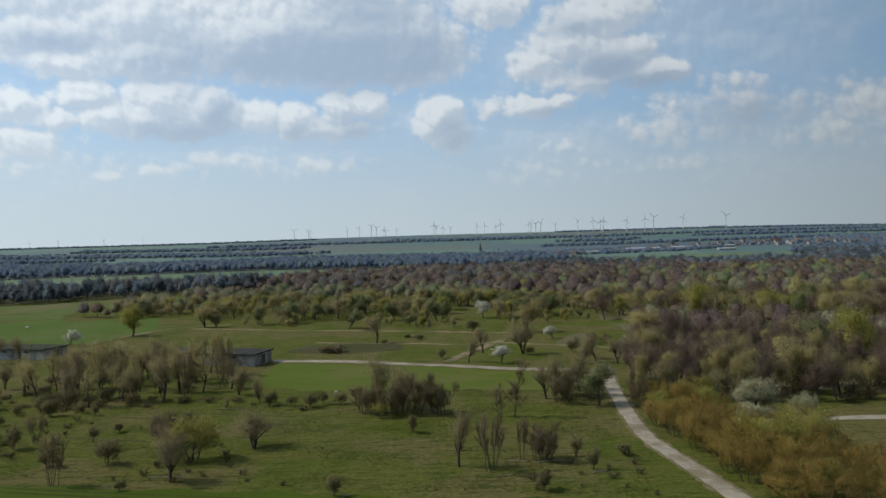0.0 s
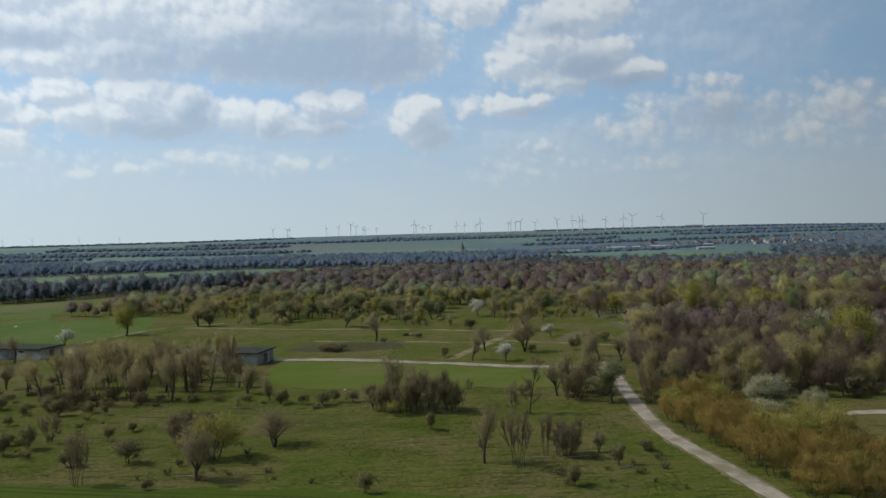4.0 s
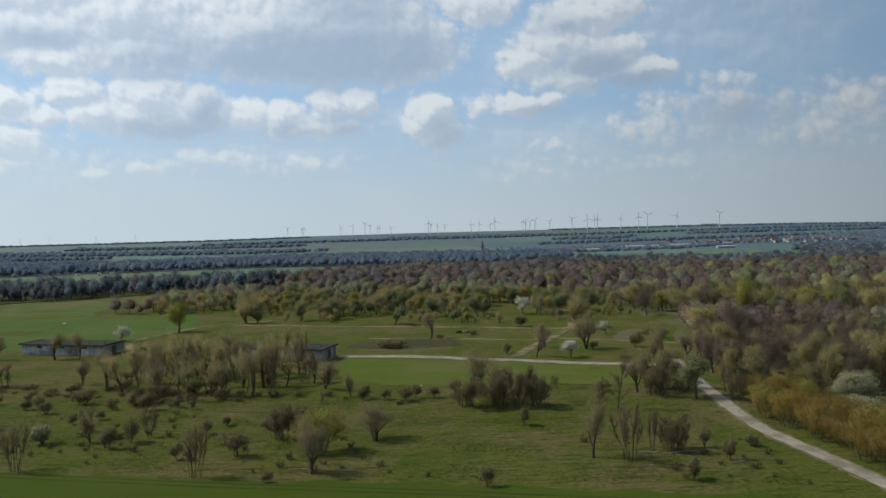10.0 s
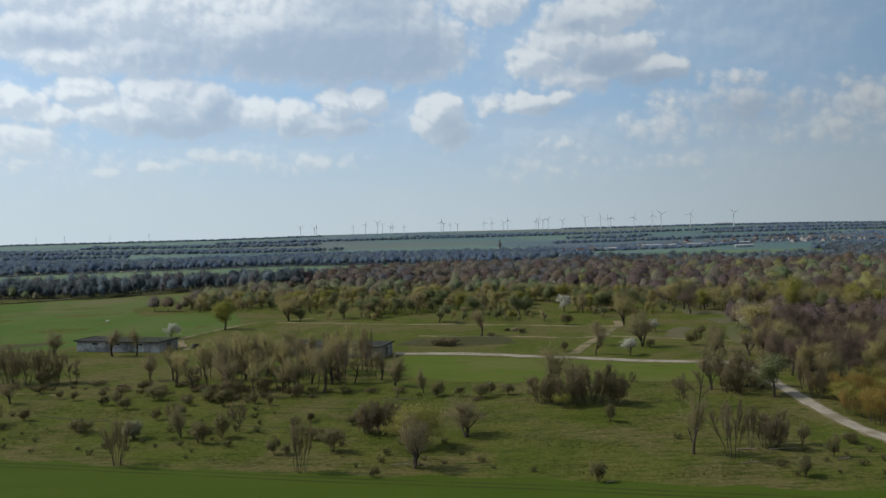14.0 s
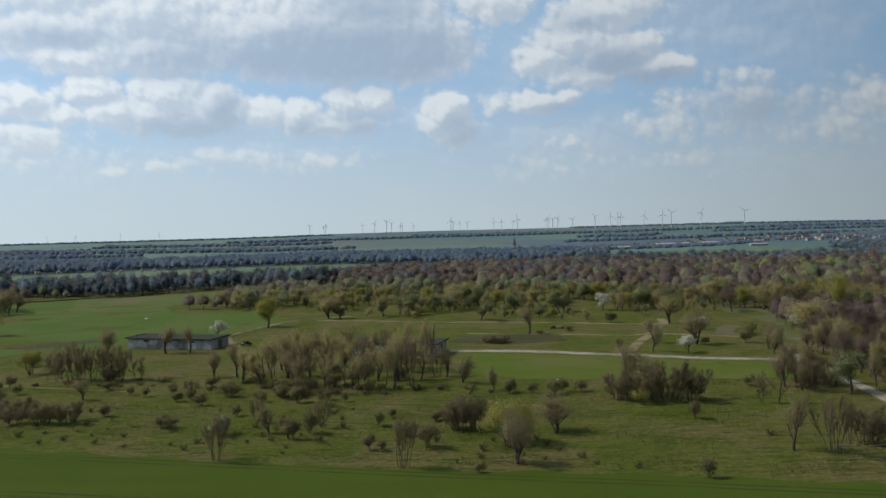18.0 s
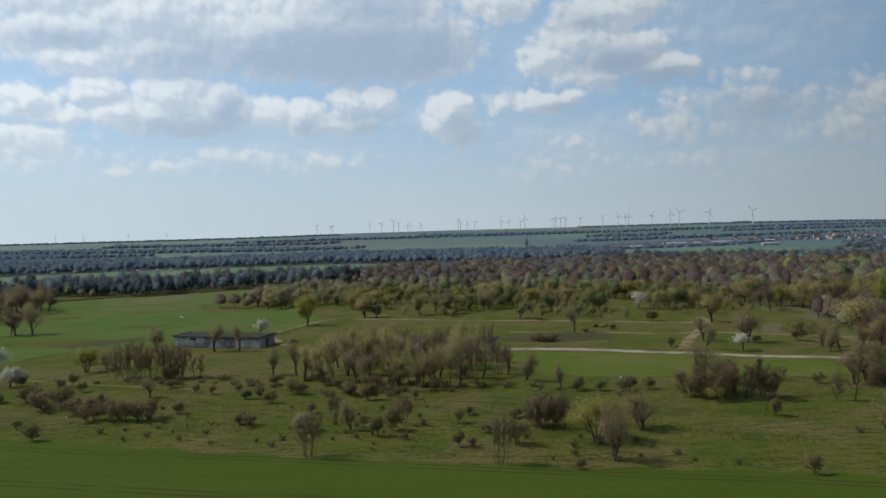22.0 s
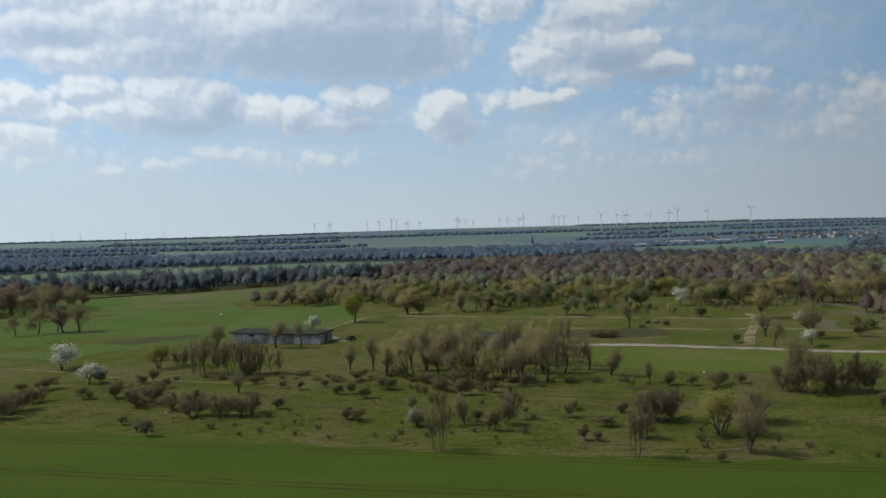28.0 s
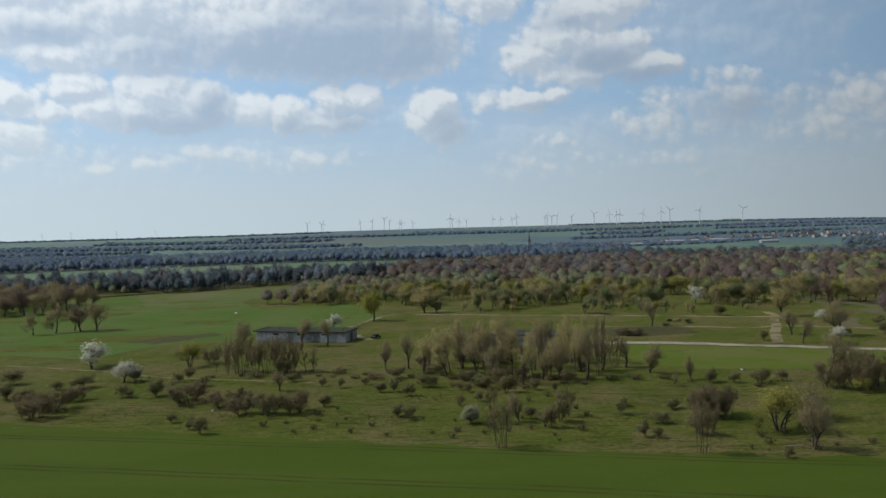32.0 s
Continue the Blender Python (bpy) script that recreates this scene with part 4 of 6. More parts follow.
TREE, BUSH = ("trunk", "crown"), ("stem", "foliage")
KINDS = {
    "bare_tree": [plant("bare_tree", TREE, (MAT_BARK, MAT_TWIG, MAT_BUD), seed=s, stems=1 + s % 2, base_spread=8 + 8 * (s % 2), lean=0.04, depth=4, children=5, child_angle=36, ratio=0.66, first=2.2,
                        twig_len=0.8, twigs=5, leaves=0.5, leaf_size=0.04, twig_width=0.015, radius=0.15, clear=0.3, rise=0.13) for s in range(5)],
    "budding_tree": [plant("budding_tree", TREE, (MAT_BARK, MAT_TWIG_OLIVE, MAT_BUD), seed=20 + s, stems=1 + (s == 1), base_spread=9, lean=0.04, depth=4, children=5, child_angle=30, ratio=0.50, first=5.0,
                           twig_len=0.8, twigs=4, leaves=2.0, leaf_size=0.05, twig_width=0.016, radius=0.15, clear=0.38, rise=0.14) for s in range(5)],
    "stem_clump": [plant("tree_clump", TREE, (MAT_BARK_PALE, MAT_TWIG_RED, MAT_BUD), seed=40 + s, stems=8 + s, base_spread=14, lean=0.03, depth=3, children=6, child_angle=20, ratio=0.34, first=5.6,
                         twig_len=0.65, twigs=8, leaves=0.3, leaf_size=0.05, twig_width=0.026, radius=0.05, clear=0.40, ring=1.3) for s in range(4)],
    "tall_tree": [plant("slender_tree", TREE, (MAT_BARK_PALE, MAT_TWIG_RED, MAT_BUD), seed=60 + s, stems=1 + s % 2, base_spread=4, lean=0.03, depth=3, children=11, child_angle=34, ratio=0.27, first=9.0,
                        twig_len=0.9, twigs=9, leaves=0.4, leaf_size=0.055, twig_width=0.026, radius=0.085, clear=0.15, ring=0.25) for s in range(4)],
    "willow": [plant("willow", TREE, (MAT_BARK, MAT_WILLOW, MAT_WILLOW), seed=80 + s, stems=4, base_spread=30, lean=0.05, depth=4, children=3, child_angle=36, ratio=0.62, first=2.2,
                     twig_len=0.85, twigs=5, leaves=1.5, leaf_size=0.075, twig_width=0.026, radius=0.09, clear=0.3, ring=0.3) for s in range(3)],
    "thicket": [plant("thicket", BUSH, (MAT_BARK, MAT_TWIG_RED, MAT_THORN), seed=100 + s, stems=12, base_spread=24, lean=0.08, depth=3, children=4, child_angle=26, ratio=0.5, first=2.6,
                      twig_len=0.75, twigs=13, leaves=0.5, leaf_size=0.075, twig_width=0.026, radius=0.04, clear=0.02, ring=1.5, solid=1, rise=0.14) for s in range(4)],
    "hawthorn": [plant("hawthorn_bush", BUSH, (MAT_BARK, MAT_TWIG, MAT_THORN), seed=120 + s, stems=3, base_spread=26, lean=0.05, depth=3, children=5, child_angle=46, ratio=0.62, first=1.3,
                       twig_len=0.5, twigs=10, leaves=1.4, leaf_size=0.075, twig_width=0.026, radius=0.05, clear=0.3, ring=0.1) for s in range(5)],
    "green_tree": [plant("leafing_tree", TREE, (MAT_BARK, MAT_LEAF, MAT_LEAF), seed=140 + s, stems=1 + s % 2, base_spread=10, lean=0.03, depth=4, children=4, child_angle=40, ratio=0.6, first=2.2,
                         twig_len=0.6, twigs=5, leaves=2.6, leaf_size=0.13, twig_width=0.03, radius=0.14, clear=0.25) for s in range(3)],
    "blossom": [plant("blossom_tree", TREE, (MAT_BARK, MAT_TWIG, MAT_BLOSSOM), seed=160 + s, stems=1, base_spread=8, lean=0.03, depth=4, children=4, child_angle=46, ratio=0.66, first=1.7,
                      twig_len=0.55, twigs=6, leaves=2.6, leaf_size=0.085, twig_width=0.025, radius=0.13, clear=0.45) for s in range(3)],
    "faded": [plant("blossom_tree", TREE, (MAT_BARK, MAT_TWIG_OLIVE, MAT_FADED), seed=170 + s, stems=3, base_spread=24, lean=0.05, depth=4, children=4, child_angle=46, ratio=0.66, first=1.2,
                    twig_len=0.55, twigs=6, leaves=4.0, leaf_size=0.05, twig_width=0.025, radius=0.10, clear=0.2) for s in range(2)],
    "osier": [plant("osier_bush", BUSH, (MAT_BARK, MAT_GOLD, MAT_WILLOW), seed=180 + s, stems=10, base_spread=26, lean=0.07, depth=3, children=4, child_angle=26, ratio=0.52, first=2.9,
                    twig_len=0.8, twigs=11, leaves=1.0, leaf_size=0.055, twig_width=0.026, radius=0.05, clear=0.1, ring=1.5, solid=1, rise=0.12) for s in range(4)],
    "weed": [plant("weed_tuft", BUSH, (MAT_WEED, MAT_WEED, MAT_WEED), seed=200 + s, stems=8, base_spread=34, lean=0.08, depth=2, children=3, child_angle=30, ratio=0.6, first=0.5,
                   twig_len=0.28, twigs=3, leaves=0.6, leaf_size=0.05, twig_width=0.03, radius=0.014, clear=0.2, ring=0.08, solid=0) for s in range(3)],
}
for s in range(4):
    common = dict(base_spread=12, lean=0.05, depth=4, children=5, child_angle=33, ratio=0.6, radius=0.15, clear=0.08, solid=1, twig_width=0.022, rise=0.13)
    KINDS.setdefault("wood_bare", []).append(plant("bare_tree", TREE, (MAT_BARK, MAT_TWIG, MAT_BUD), seed=300 + s, stems=1, first=2.8, twig_len=1.0, twigs=5, leaves=0.5, leaf_size=0.07, **common))
    KINDS.setdefault("wood_brown", []).append(plant("brown_tree", TREE, (MAT_BARK, MAT_TWIG_DARK, MAT_TWIG_DARK), seed=320 + s, stems=1, first=2.8, twig_len=1.0, twigs=5, leaves=0.6, leaf_size=0.07, **common))
    KINDS.setdefault("wood_olive", []).append(plant("budding_tree", TREE, (MAT_BARK, MAT_TWIG_OLIVE, MAT_BUD), seed=340 + s, stems=1, first=2.8, twig_len=1.0, twigs=5, leaves=1.5, leaf_size=0.085, **common))
    KINDS.setdefault("wood_green", []).append(plant("leafing_tree", TREE, (MAT_BARK, MAT_LEAF, MAT_LEAF), seed=360 + s, stems=1, first=2.6, twig_len=0.9, twigs=5, leaves=2.4, leaf_size=0.11, **common))
    KINDS.setdefault("wood_yellow", []).append(plant("willow", TREE, (MAT_BARK, MAT_WILLOW, MAT_WILLOW), seed=380 + s, stems=1, first=2.6, twig_len=1.0, twigs=5, leaves=3.0, leaf_size=0.085, **common))
LABELS = {
    "wood_bare": ("bare grey-brown tree in the scrub", "tree"), "wood_brown": ("bare tree with dense reddish-brown twigs", "tree"), "wood_olive": ("tree with an olive haze of buds", "tree"),
    "wood_green": ("round tree in fresh green leaf", "tree"), "wood_yellow": ("low willow with yellow catkins", "tree"),
    "bare_tree": ("bare round-crowned tree with brown twigs", "tree"), "budding_tree": ("tall tree with yellow-green bursting buds", "tree"),
    "stem_clump": ("clump of slim pale stems with bare tops", "tree"), "tall_tree": ("slender bare tree with upright fine branches", "tree"),
    "willow": ("spreading willow covered in yellow-green catkins", "tree"), "thicket": ("dense brown thicket, hardly in leaf", "bush"),
    "hawthorn": ("rounded hawthorn bush in first dull leaf", "bush"), "green_tree": ("small tree in fresh green leaf", "tree"),
    "blossom": ("fruit tree in full white blossom", "tree"), "faded": ("round tree with fading greenish-white blossom", "tree"), "osier": ("golden-brown osier bush with upright shoots", "bush"),
    "weed": ("dark tuft of dry weeds in the meadow", "weed"),
}
GROUPS = {"hawthorn": "meadow bushes", "thicket": "thickets", "osier": "lane-side osiers", "blossom": "blossoming trees", "faded": "blossoming trees", "weed": "weed tufts"}
used = set()
scatter = random.Random(5)


def plant_at(kind, x, y, h, w, note=""):
    """Sets a plant of that kind, height and width on the ground."""
    label, category = LABELS[kind]
    size = "low " if h < 2.3 and category == "bush" else ("high " if h > 9 and category == "tree" and "tall" not in label else "")
    src = KINDS[kind][scatter.randrange(len(KINDS[kind]))]
    m = Matrix.LocRotScale((x, y, float(height(x, y)) + 0.02), Euler((0, 0, scatter.uniform(0, 6.28))), (w, w * scatter.uniform(0.9, 1.1), h))
    if src.name not in used:
        used.add(src.name)
        src.matrix_basis = m
        ob = src
    else:
        ob = copy_thing(src, m)
        ob.scale = m.to_scale()
    return tagged(ob, note or size + label, category, GROUPS.get(kind, "meadow trees"))


BLOSSOM = [(-206.3, 228, 7.2, 10.5), (-187.5, 204.7, 5.3, 6.0), (-145.5, 307, 6.0, 5.5), (22.5, 374, 8.0, 7.5), (44, 292, 4.4, 4.6), (20.4, 236, 5.2, 5.0),
           (41.3, 529, 5.5, 5.5), (84, 420, 5.0, 5.0), (-588, 1000, 5, 7), (-562, 1008, 5, 6), (-480, 1003, 4, 7), (-455, 1008, 4, 6), (-436, 1006, 4, 5)]
for row in BLOSSOM:
    plant_at("blossom", *row)
for row in [(70.2, 165.8, 6.4, 6.4), (64, 151, 4.2, 5.8), (77, 158.8, 4.2, 4.6), (-97.8, 149.6, 3.4, 3.0)]:
    plant_at("faded", *row)

BUSHES = [(-184.7, 205.4, 3.8, 4.1), (-195.8, 197.9, 3.3, 5.1), (-216.7, 204.8, 3.7, 4.9), (-207.7, 184.9, 3.7, 4.2), (-202.8, 182.6, 2.9, 4.2), (-201.5, 196.8, 2.2, 3.4), (-171.9, 184.4, 3.6, 3.7),
          (-172, 200.6, 2.4, 2.4), (-170.2, 203.7, 3.4, 2.8), (-163.4, 195.4, 2.6, 2.3), (-179.6, 184.7, 3.0, 2.9), (-177.7, 183.5, 2.1, 2.2), (-149.8, 146.6, 3.3, 2.9), (-153.2, 150.8, 2.2, 1.9),
          (-158.7, 157, 1.9, 1.9), (-132.9, 191.2, 2.3, 1.9), (-128, 188.7, 2.3, 1.9), (-122.1, 191.7, 1.9, 1.9), (-118, 181.9, 2.2, 2.5), (-114.6, 182.6, 3.2, 2.6), (-110.6, 177.4, 2.8, 3.0), (-107.6, 187, 3.2, 3.0),
          (-114.4, 199.2, 2.8, 3.2), (-112.6, 157.2, 2.4, 2.8)]
BUSHES_2 = [(-110.6, 155.4, 2.5, 3.2), (-129.2, 168, 2.4, 2.5), (-98.8, 183.0, 1.9, 2.1), (-95.2, 169.6, 2.1, 2.0), (-99.4, 166, 2.4, 2.2), (-85.8, 152, 2.3, 2.1), (-82.8, 144.6, 4.0, 2.3), (-80.6, 149, 4.5, 3.0),
            (-67.6, 153.9, 2.9, 2.1), (-65.2, 161, 1.9, 1.9), (-56.1, 157.5, 1.9, 2.5), (-67.4, 136.1, 2.9, 2.2), (-65.3, 135.5, 1.9, 1.6), (-61.4, 146.3, 2.1, 3.4), (-57.4, 137, 4.2, 4.3), (-33.6, 182.5, 2.4, 2.4),
            (-28.3, 179.6, 3.4, 4.0), (-26.2, 182.7, 3.2, 2.2), (-21.8, 182.7, 2.6, 2.8), (-14.1, 116, 3.1, 2.1), (17.4, 116.2, 3.1, 2.3), (-3.9, 154.5, 3.5, 2.0), (19.1, 184.9, 2.6, 2.4), (-48.4, 121.5, 1.7, 1.6)]
BUSHES_3 = [(-38.9, 183.2, 3.2, 3.2), (-88.4, 178, 3.9, 3.4), (-81.5, 179.8, 2.5, 2.0), (-77.3, 177, 2.3, 1.5), (-92.7, 182.6, 3.3, 2.9), (-97, 179.9, 2.2, 2.1), (-106.1, 186.2, 3.0, 2.9), (-141.5, 199.8, 2.4, 3.2),
            (2, 249, 3.4, 2.6), (30.6, 251.6, 2.5, 2.5), (45.5, 254.7, 4.8, 4.6), (15.4, 322.5, 4.5, 4.6), (46.2, 381, 3.9, 4.4), (37.2, 365.5, 2.7, 4.0), (-6.2, 299, 1.8, 3.5), (61, 275, 3.3, 5.0), (56, 276, 3.8, 4.3),
            (-183.3, 240.2, 3.6, 3.8), (33.6, 134.2, 1.9, 2.2), (26.6, 126.2, 3.0, 1.8), (-19.6, 284.6, 2.0, 2.6)]
for row in BUSHES + BUSHES_2 + BUSHES_3:
    plant_at("hawthorn", *row)

THICKETS = [(-162, 177.5, 4.3, 9.0), (-151.3, 171.4, 3.6, 7.6), (-145.7, 162.9, 3.9, 5.4), (-140.0, 162.7, 4.3, 5.5), (-134.6, 163, 4.4, 5.5), (-190.3, 164.4, 3.9, 6.2), (-189.5, 171.6, 4.4, 6.8), (-189.1, 180.9, 3.4, 4.6), (-196.5, 175, 3.4, 6.0),
            (-50.7, 148.6, 6.2, 6.6), (-48.4, 150, 5.6, 5.4), (-52.4, 150.6, 5.0, 5.0), (-14.4, 172.4, 6.1, 7.4), (-9.0, 170.4, 6.4, 7.0), (-4.0, 170.7, 8.0, 8.6), (1.2, 170, 6.4, 6.4), (19.4, 132.5, 5.8, 5.6),
            (29.8, 178.6, 6.4, 7.0), (34.0, 186.5, 6.8, 8.0), (37.0, 182.5, 4.2, 4.6), (45.9, 170.2, 6.4, 4.2), (-171.8, 231.3, 4.4, 5.4), (-38.5, 269.6, 2.2, 5.4), (-34.4, 269.0, 2.3, 5.4), (-146.5, 211.2, 4.2, 6.0), (-88.4, 187, 4.4, 4.6)]
for row in THICKETS:
    plant_at("thicket", *row)

BARE = [(-33.2, 144.6, 7.2, 6.6), (-42.3, 125.8, 8.8, 5.0), (4.9, 129.9, 10.0, 4.2), (-88.6, 149.4, 6.0, 3.2), (-84, 145.4, 3.6, 2.6), (-42.2, 187.4, 6.2, 2.6), (-48.5, 180.6, 2.9, 1.8), (-142.6, 186.9, 5.0, 4.4), (-118.6, 213.4, 7.7, 3.8),
        (-53.9, 205.1, 7.6, 5.0), (-49.6, 196.8, 7.7, 4.8), (-77.6, 193.3, 8.5, 4.6), (-73.7, 190.7, 9.6, 4.0), (-22.6, 291, 10.2, 7.0), (10.4, 239.4, 8.0, 5.6), (28.8, 253.6, 11.5, 8.0), (25.3, 133.9, 3.8, 2.2), (26.8, 126.2, 3.8, 1.8),
        (-150.1, 263.0, 9.4, 6.2), (-141.6, 262, 9.2, 4.4), (-171.2, 265.2, 9.1, 5.2), (16, 259, 8.4, 5.6), (46.6, 179.5, 7.9, 3.0), (31, 186, 9.6, 6.2), (36, 191, 9.0, 5.8), (26.8, 183, 8.0, 5.2), (39.4, 184, 8.6, 4.6), (-13.8, 177.5, 12.4, 8.4), (-7.0, 178.5, 9.0, 6.4), (44.5, 231, 7.5, 5.0), (49.0, 234, 8.5, 5.6), (54.4, 229, 8.0, 5.5), (47, 241, 8.4, 5.4)]
for row in BARE:
    plant_at("bare_tree", *row)
CLUMPS = [(-93.5, 132, 7.8, 4.8), (10.5, 127.1, 9.6, 6.0), (15.8, 132.9, 7.2, 2.4), (-61.0, 125, 8.4, 4.2), (-93.2, 158.6, 5.2, 2.8), (-78.6, 153.4, 5.6, 3.6), (-158.4, 214.6, 10.6, 5.2), (-151.4, 211.4, 9.4, 4.8), (-147.4, 212.6, 9.6, 5.0),
          (-144.7, 214.3, 8.4, 3.6), (-163.2, 217.1, 7.8, 2.6), (-153.5, 209.5, 8.0, 3.6)]
for row in CLUMPS:
    plant_at("stem_clump", *row)
for row in [(17.8, 165, 12.6, 4.6), (14.5, 166.4, 7.0, 3.0)]:
    plant_at("tall_tree", *row)
for row in [(-42.4, 138, 7.6, 8.0), (-11.3, 166.6, 3.4, 3.4), (-176.6, 225.7, 7.2, 5.4), (58, 128, 7.5, 8.0), (66, 131, 7, 8)]:
    plant_at("willow", *row)
for row in [(-93.7, 184.7, 3.0, 2.8), (-109.8, 364.8, 10.1, 8.6), (-104, 363.3, 7.2, 5.7), (-38.6, 340.6, 8.0, 9.6), (112, 344, 14.5, 10.0), (12.1, 445, 9.7, 11.0), (37, 313.4, 12.0, 8.6)]:
    plant_at("budding_tree" if row[2] > 9 else "green_tree", *row)


for kind, *row in [("wood_bare", -269.4, 316.1, 8.6, 6.4), ("wood_bare", -262.3, 320.4, 11.2, 8.0), ("wood_brown", -253.5, 324.0, 11.4, 8.4), ("wood_bare", -247.5, 325.6, 12.0, 8.8), ("wood_bare", -258.0, 328.0, 9.5, 7.0),
                   ("wood_yellow", 103.9, 312.7, 18.0, 9.2), ("wood_yellow", 114.2, 200.8, 16.5, 10.4), ("wood_green", 109.1, 217.7, 13.5, 9.2), ("wood_yellow", 121.6, 234.5, 15.0, 8.4), ("wood_yellow", 89.2, 369.1, 9.7, 7.2),
                   ("wood_green", 98.8, 366.5, 7.2, 12.5), ("wood_olive", 71.9, 266.5, 12.2, 11.3), ("wood_bare", 126.8, 307.4, 9.1, 5.0), ("wood_green", 143.4, 332.2, 4.3, 8.1), ("wood_green", 4.5, 423.8, 10.8, 10.1),
                   ("wood_brown", -55.7, 493.9, 11.0, 9.4), ("wood_brown", -42.7, 489.7, 12.5, 9.4), ("wood_green", 37.4, 173, 8.8, 7.0), ("wood_yellow", -131.6, 334, 12.5, 8.4)]:
    plant_at(kind, *row)
for x, y, h in [(-166, 215, 8.0), (-162, 212, 9.2), (-159.5, 210.5, 7.4), (-156, 213.5, 9.0), (-154.4, 216, 8.2), (-149.6, 214.6, 9.6), (-143.4, 211, 7.6), (-141, 214, 8.4), (-138.4, 212.4, 6.6), (-160.6, 218, 8.8)]:
    plant_at("tall_tree", x, y, h, 2.8)


def inside(x, y, ring):
    hit = False
    for (x0, y0), (x1, y1) in zip(ring, ring[1:] + ring[:1]):
        if (y0 > y) != (y1 > y) and x < (x1 - x0) * (y - y0) / (y1 - y0) + x0:
            hit = not hit
    return hit


def spots(ring, gap, seed, keep=1.0, clumping=0.0):
    """Places in a plan ring, no two nearer than gap; clumping leaves glades open."""
    rnd = random.Random(seed)
    xs, ys = [q_[0] for q_ in ring], [q_[1] for q_ in ring]
    cells, out = {}, []
    area = (max(xs) - min(xs)) * (max(ys) - min(ys))
    for _ in range(int(4 * area / gap ** 2)):
        x, y = rnd.uniform(min(xs), max(xs)), rnd.uniform(min(ys), max(ys))
        k = (int(x // gap), int(y // gap))
        if rnd.random() > keep or not inside(x, y, ring):
            continue
        if clumping and noise.noise((x * 0.028, y * 0.020, seed)) < clumping:
            continue
        if any((x - a) ** 2 + (y - b_) ** 2 < gap ** 2 for i in (-1, 0, 1) for j in (-1, 0, 1) for a, b_ in cells.get((k[0] + i, k[1] + j), ())):
            continue
        cells.setdefault(k, []).append((x, y))
        out.append((x, y))
    return out


# The copse between the sheds.
COPSE = [(-113, 206), (-100, 194), (-84, 186), (-66, 190), (-55, 197), (-57, 214), (-61, 232), (-78, 238), (-98, 232), (-112, 220)]
for x, y in spots(COPSE, 5.3, 11):
    kind = scatter.choice(["budding_tree", "budding_tree", "budding_tree", "budding_tree", "stem_clump", "bare_tree"])
    plant_at(kind, x, y, scatter.uniform(8.5, 13.0), scatter.uniform(4.2, 6.4))
for x, y in spots(COPSE, 13.0, 12):
    plant_at("thicket", x, y - 2, scatter.uniform(1.4, 3.2), scatter.uniform(2.5, 4.5))

BRAMBLE = [(-170, 206), (-140, 203), (-110, 192), (-84, 181), (-50, 190), (-40, 183), (-20, 172), (-46, 186), (-64, 194), (-114, 207), (-140, 214)]
for x, y in spots(BRAMBLE, 4.4, 19, 0.8):
    h = scatter.uniform(0.5, 1.2)
    plant_at("thicket", x, y, h, h * scatter.uniform(2.0, 3.6), "low reddish-brown bramble patch in the grass")

# Osiers and young trees along the lane.
OSIERS = [(47, 176), (45, 150), (46, 138), (48, 124), (50, 106), (74, 100), (76, 118), (62, 146), (58, 160), (62, 178)]
for x, y in spots(OSIERS, 4.2, 13):
    plant_at(scatter.choice(["osier", "osier", "osier", "willow"]), x, y, scatter.uniform(3.8, 7.2), scatter.uniform(5.0, 7.8))

# Scrub on the old grassland: glades between bushes and small trees.
SCRUB = [(-198, 412), (-160, 420), (-130, 428), (-112, 372), (-84, 358), (-34, 344), (10, 331), (40, 342), (74, 352), (78, 420), (70, 470), (20, 470), (-40, 480), (-120, 500), (-190, 470)]
for x, y in spots(SCRUB, 5.8, 14, clumping=-0.08):
    kind = scatter.choice(["wood_olive", "wood_olive", "wood_olive", "wood_bare", "wood_bare", "wood_green", "wood_green", "wood_green", "wood_yellow"])
    tall = scatter.uniform(4.0, 10.0) if y > 365 else scatter.uniform(2.4, 5.5)
    plant_at(kind, x, y, tall, tall * scatter.uniform(0.6, 0.95))

# Weeds and seedlings in the meadow.
MEADOW = [(-215, 172), (-150, 151), (-94, 135), (-46, 125), (0, 118), (34, 112), (36, 190), (-10, 200), (-50, 186), (-110, 192), (-200, 214)]
for x, y in spots(MEADOW, 4.0, 15, 0.35, 0.10):
    h = scatter.uniform(0.5, 1.3)
    plant_at("weed", x, y, h, h * scatter.uniform(0.9, 1.6))

# Tussocks of last year's grass.
rnd_ = np.random.default_rng(17)
tx, ty = rnd_.uniform(-215, 36, 60000), rnd_.uniform(112, 214, 60000)
keep_ = np.array([inside(a, b_, MEADOW) for a, b_ in zip(tx, ty)]) & (np.sin(tx * 0.21 + 2 * np.sin(ty * 0.13)) + np.sin(ty * 0.33 + tx * 0.05) + rnd_.normal(0, 1, 60000) > 0.6)
tx, ty = tx[keep_], ty[keep_]
tz = height(tx, ty)
blades = []
for k in range(3):
    a, lean_, tall_ = rnd_.uniform(0, 6.28, len(tx)), rnd_.uniform(0.20, 0.50, len(tx)), rnd_.uniform(0.05, 0.15, len(tx))
    wide = rnd_.uniform(0.08, 0.22, len(tx))
    ca, sa = np.cos(a), np.sin(a)
    blades.append(np.stack([np.stack([tx - sa * wide, ty + ca * wide, tz - 0.03], -1), np.stack([tx + sa * wide, ty - ca * wide, tz - 0.03], -1), np.stack([tx + ca * lean_, ty + sa * lean_, tz + tall_], -1)], 1))
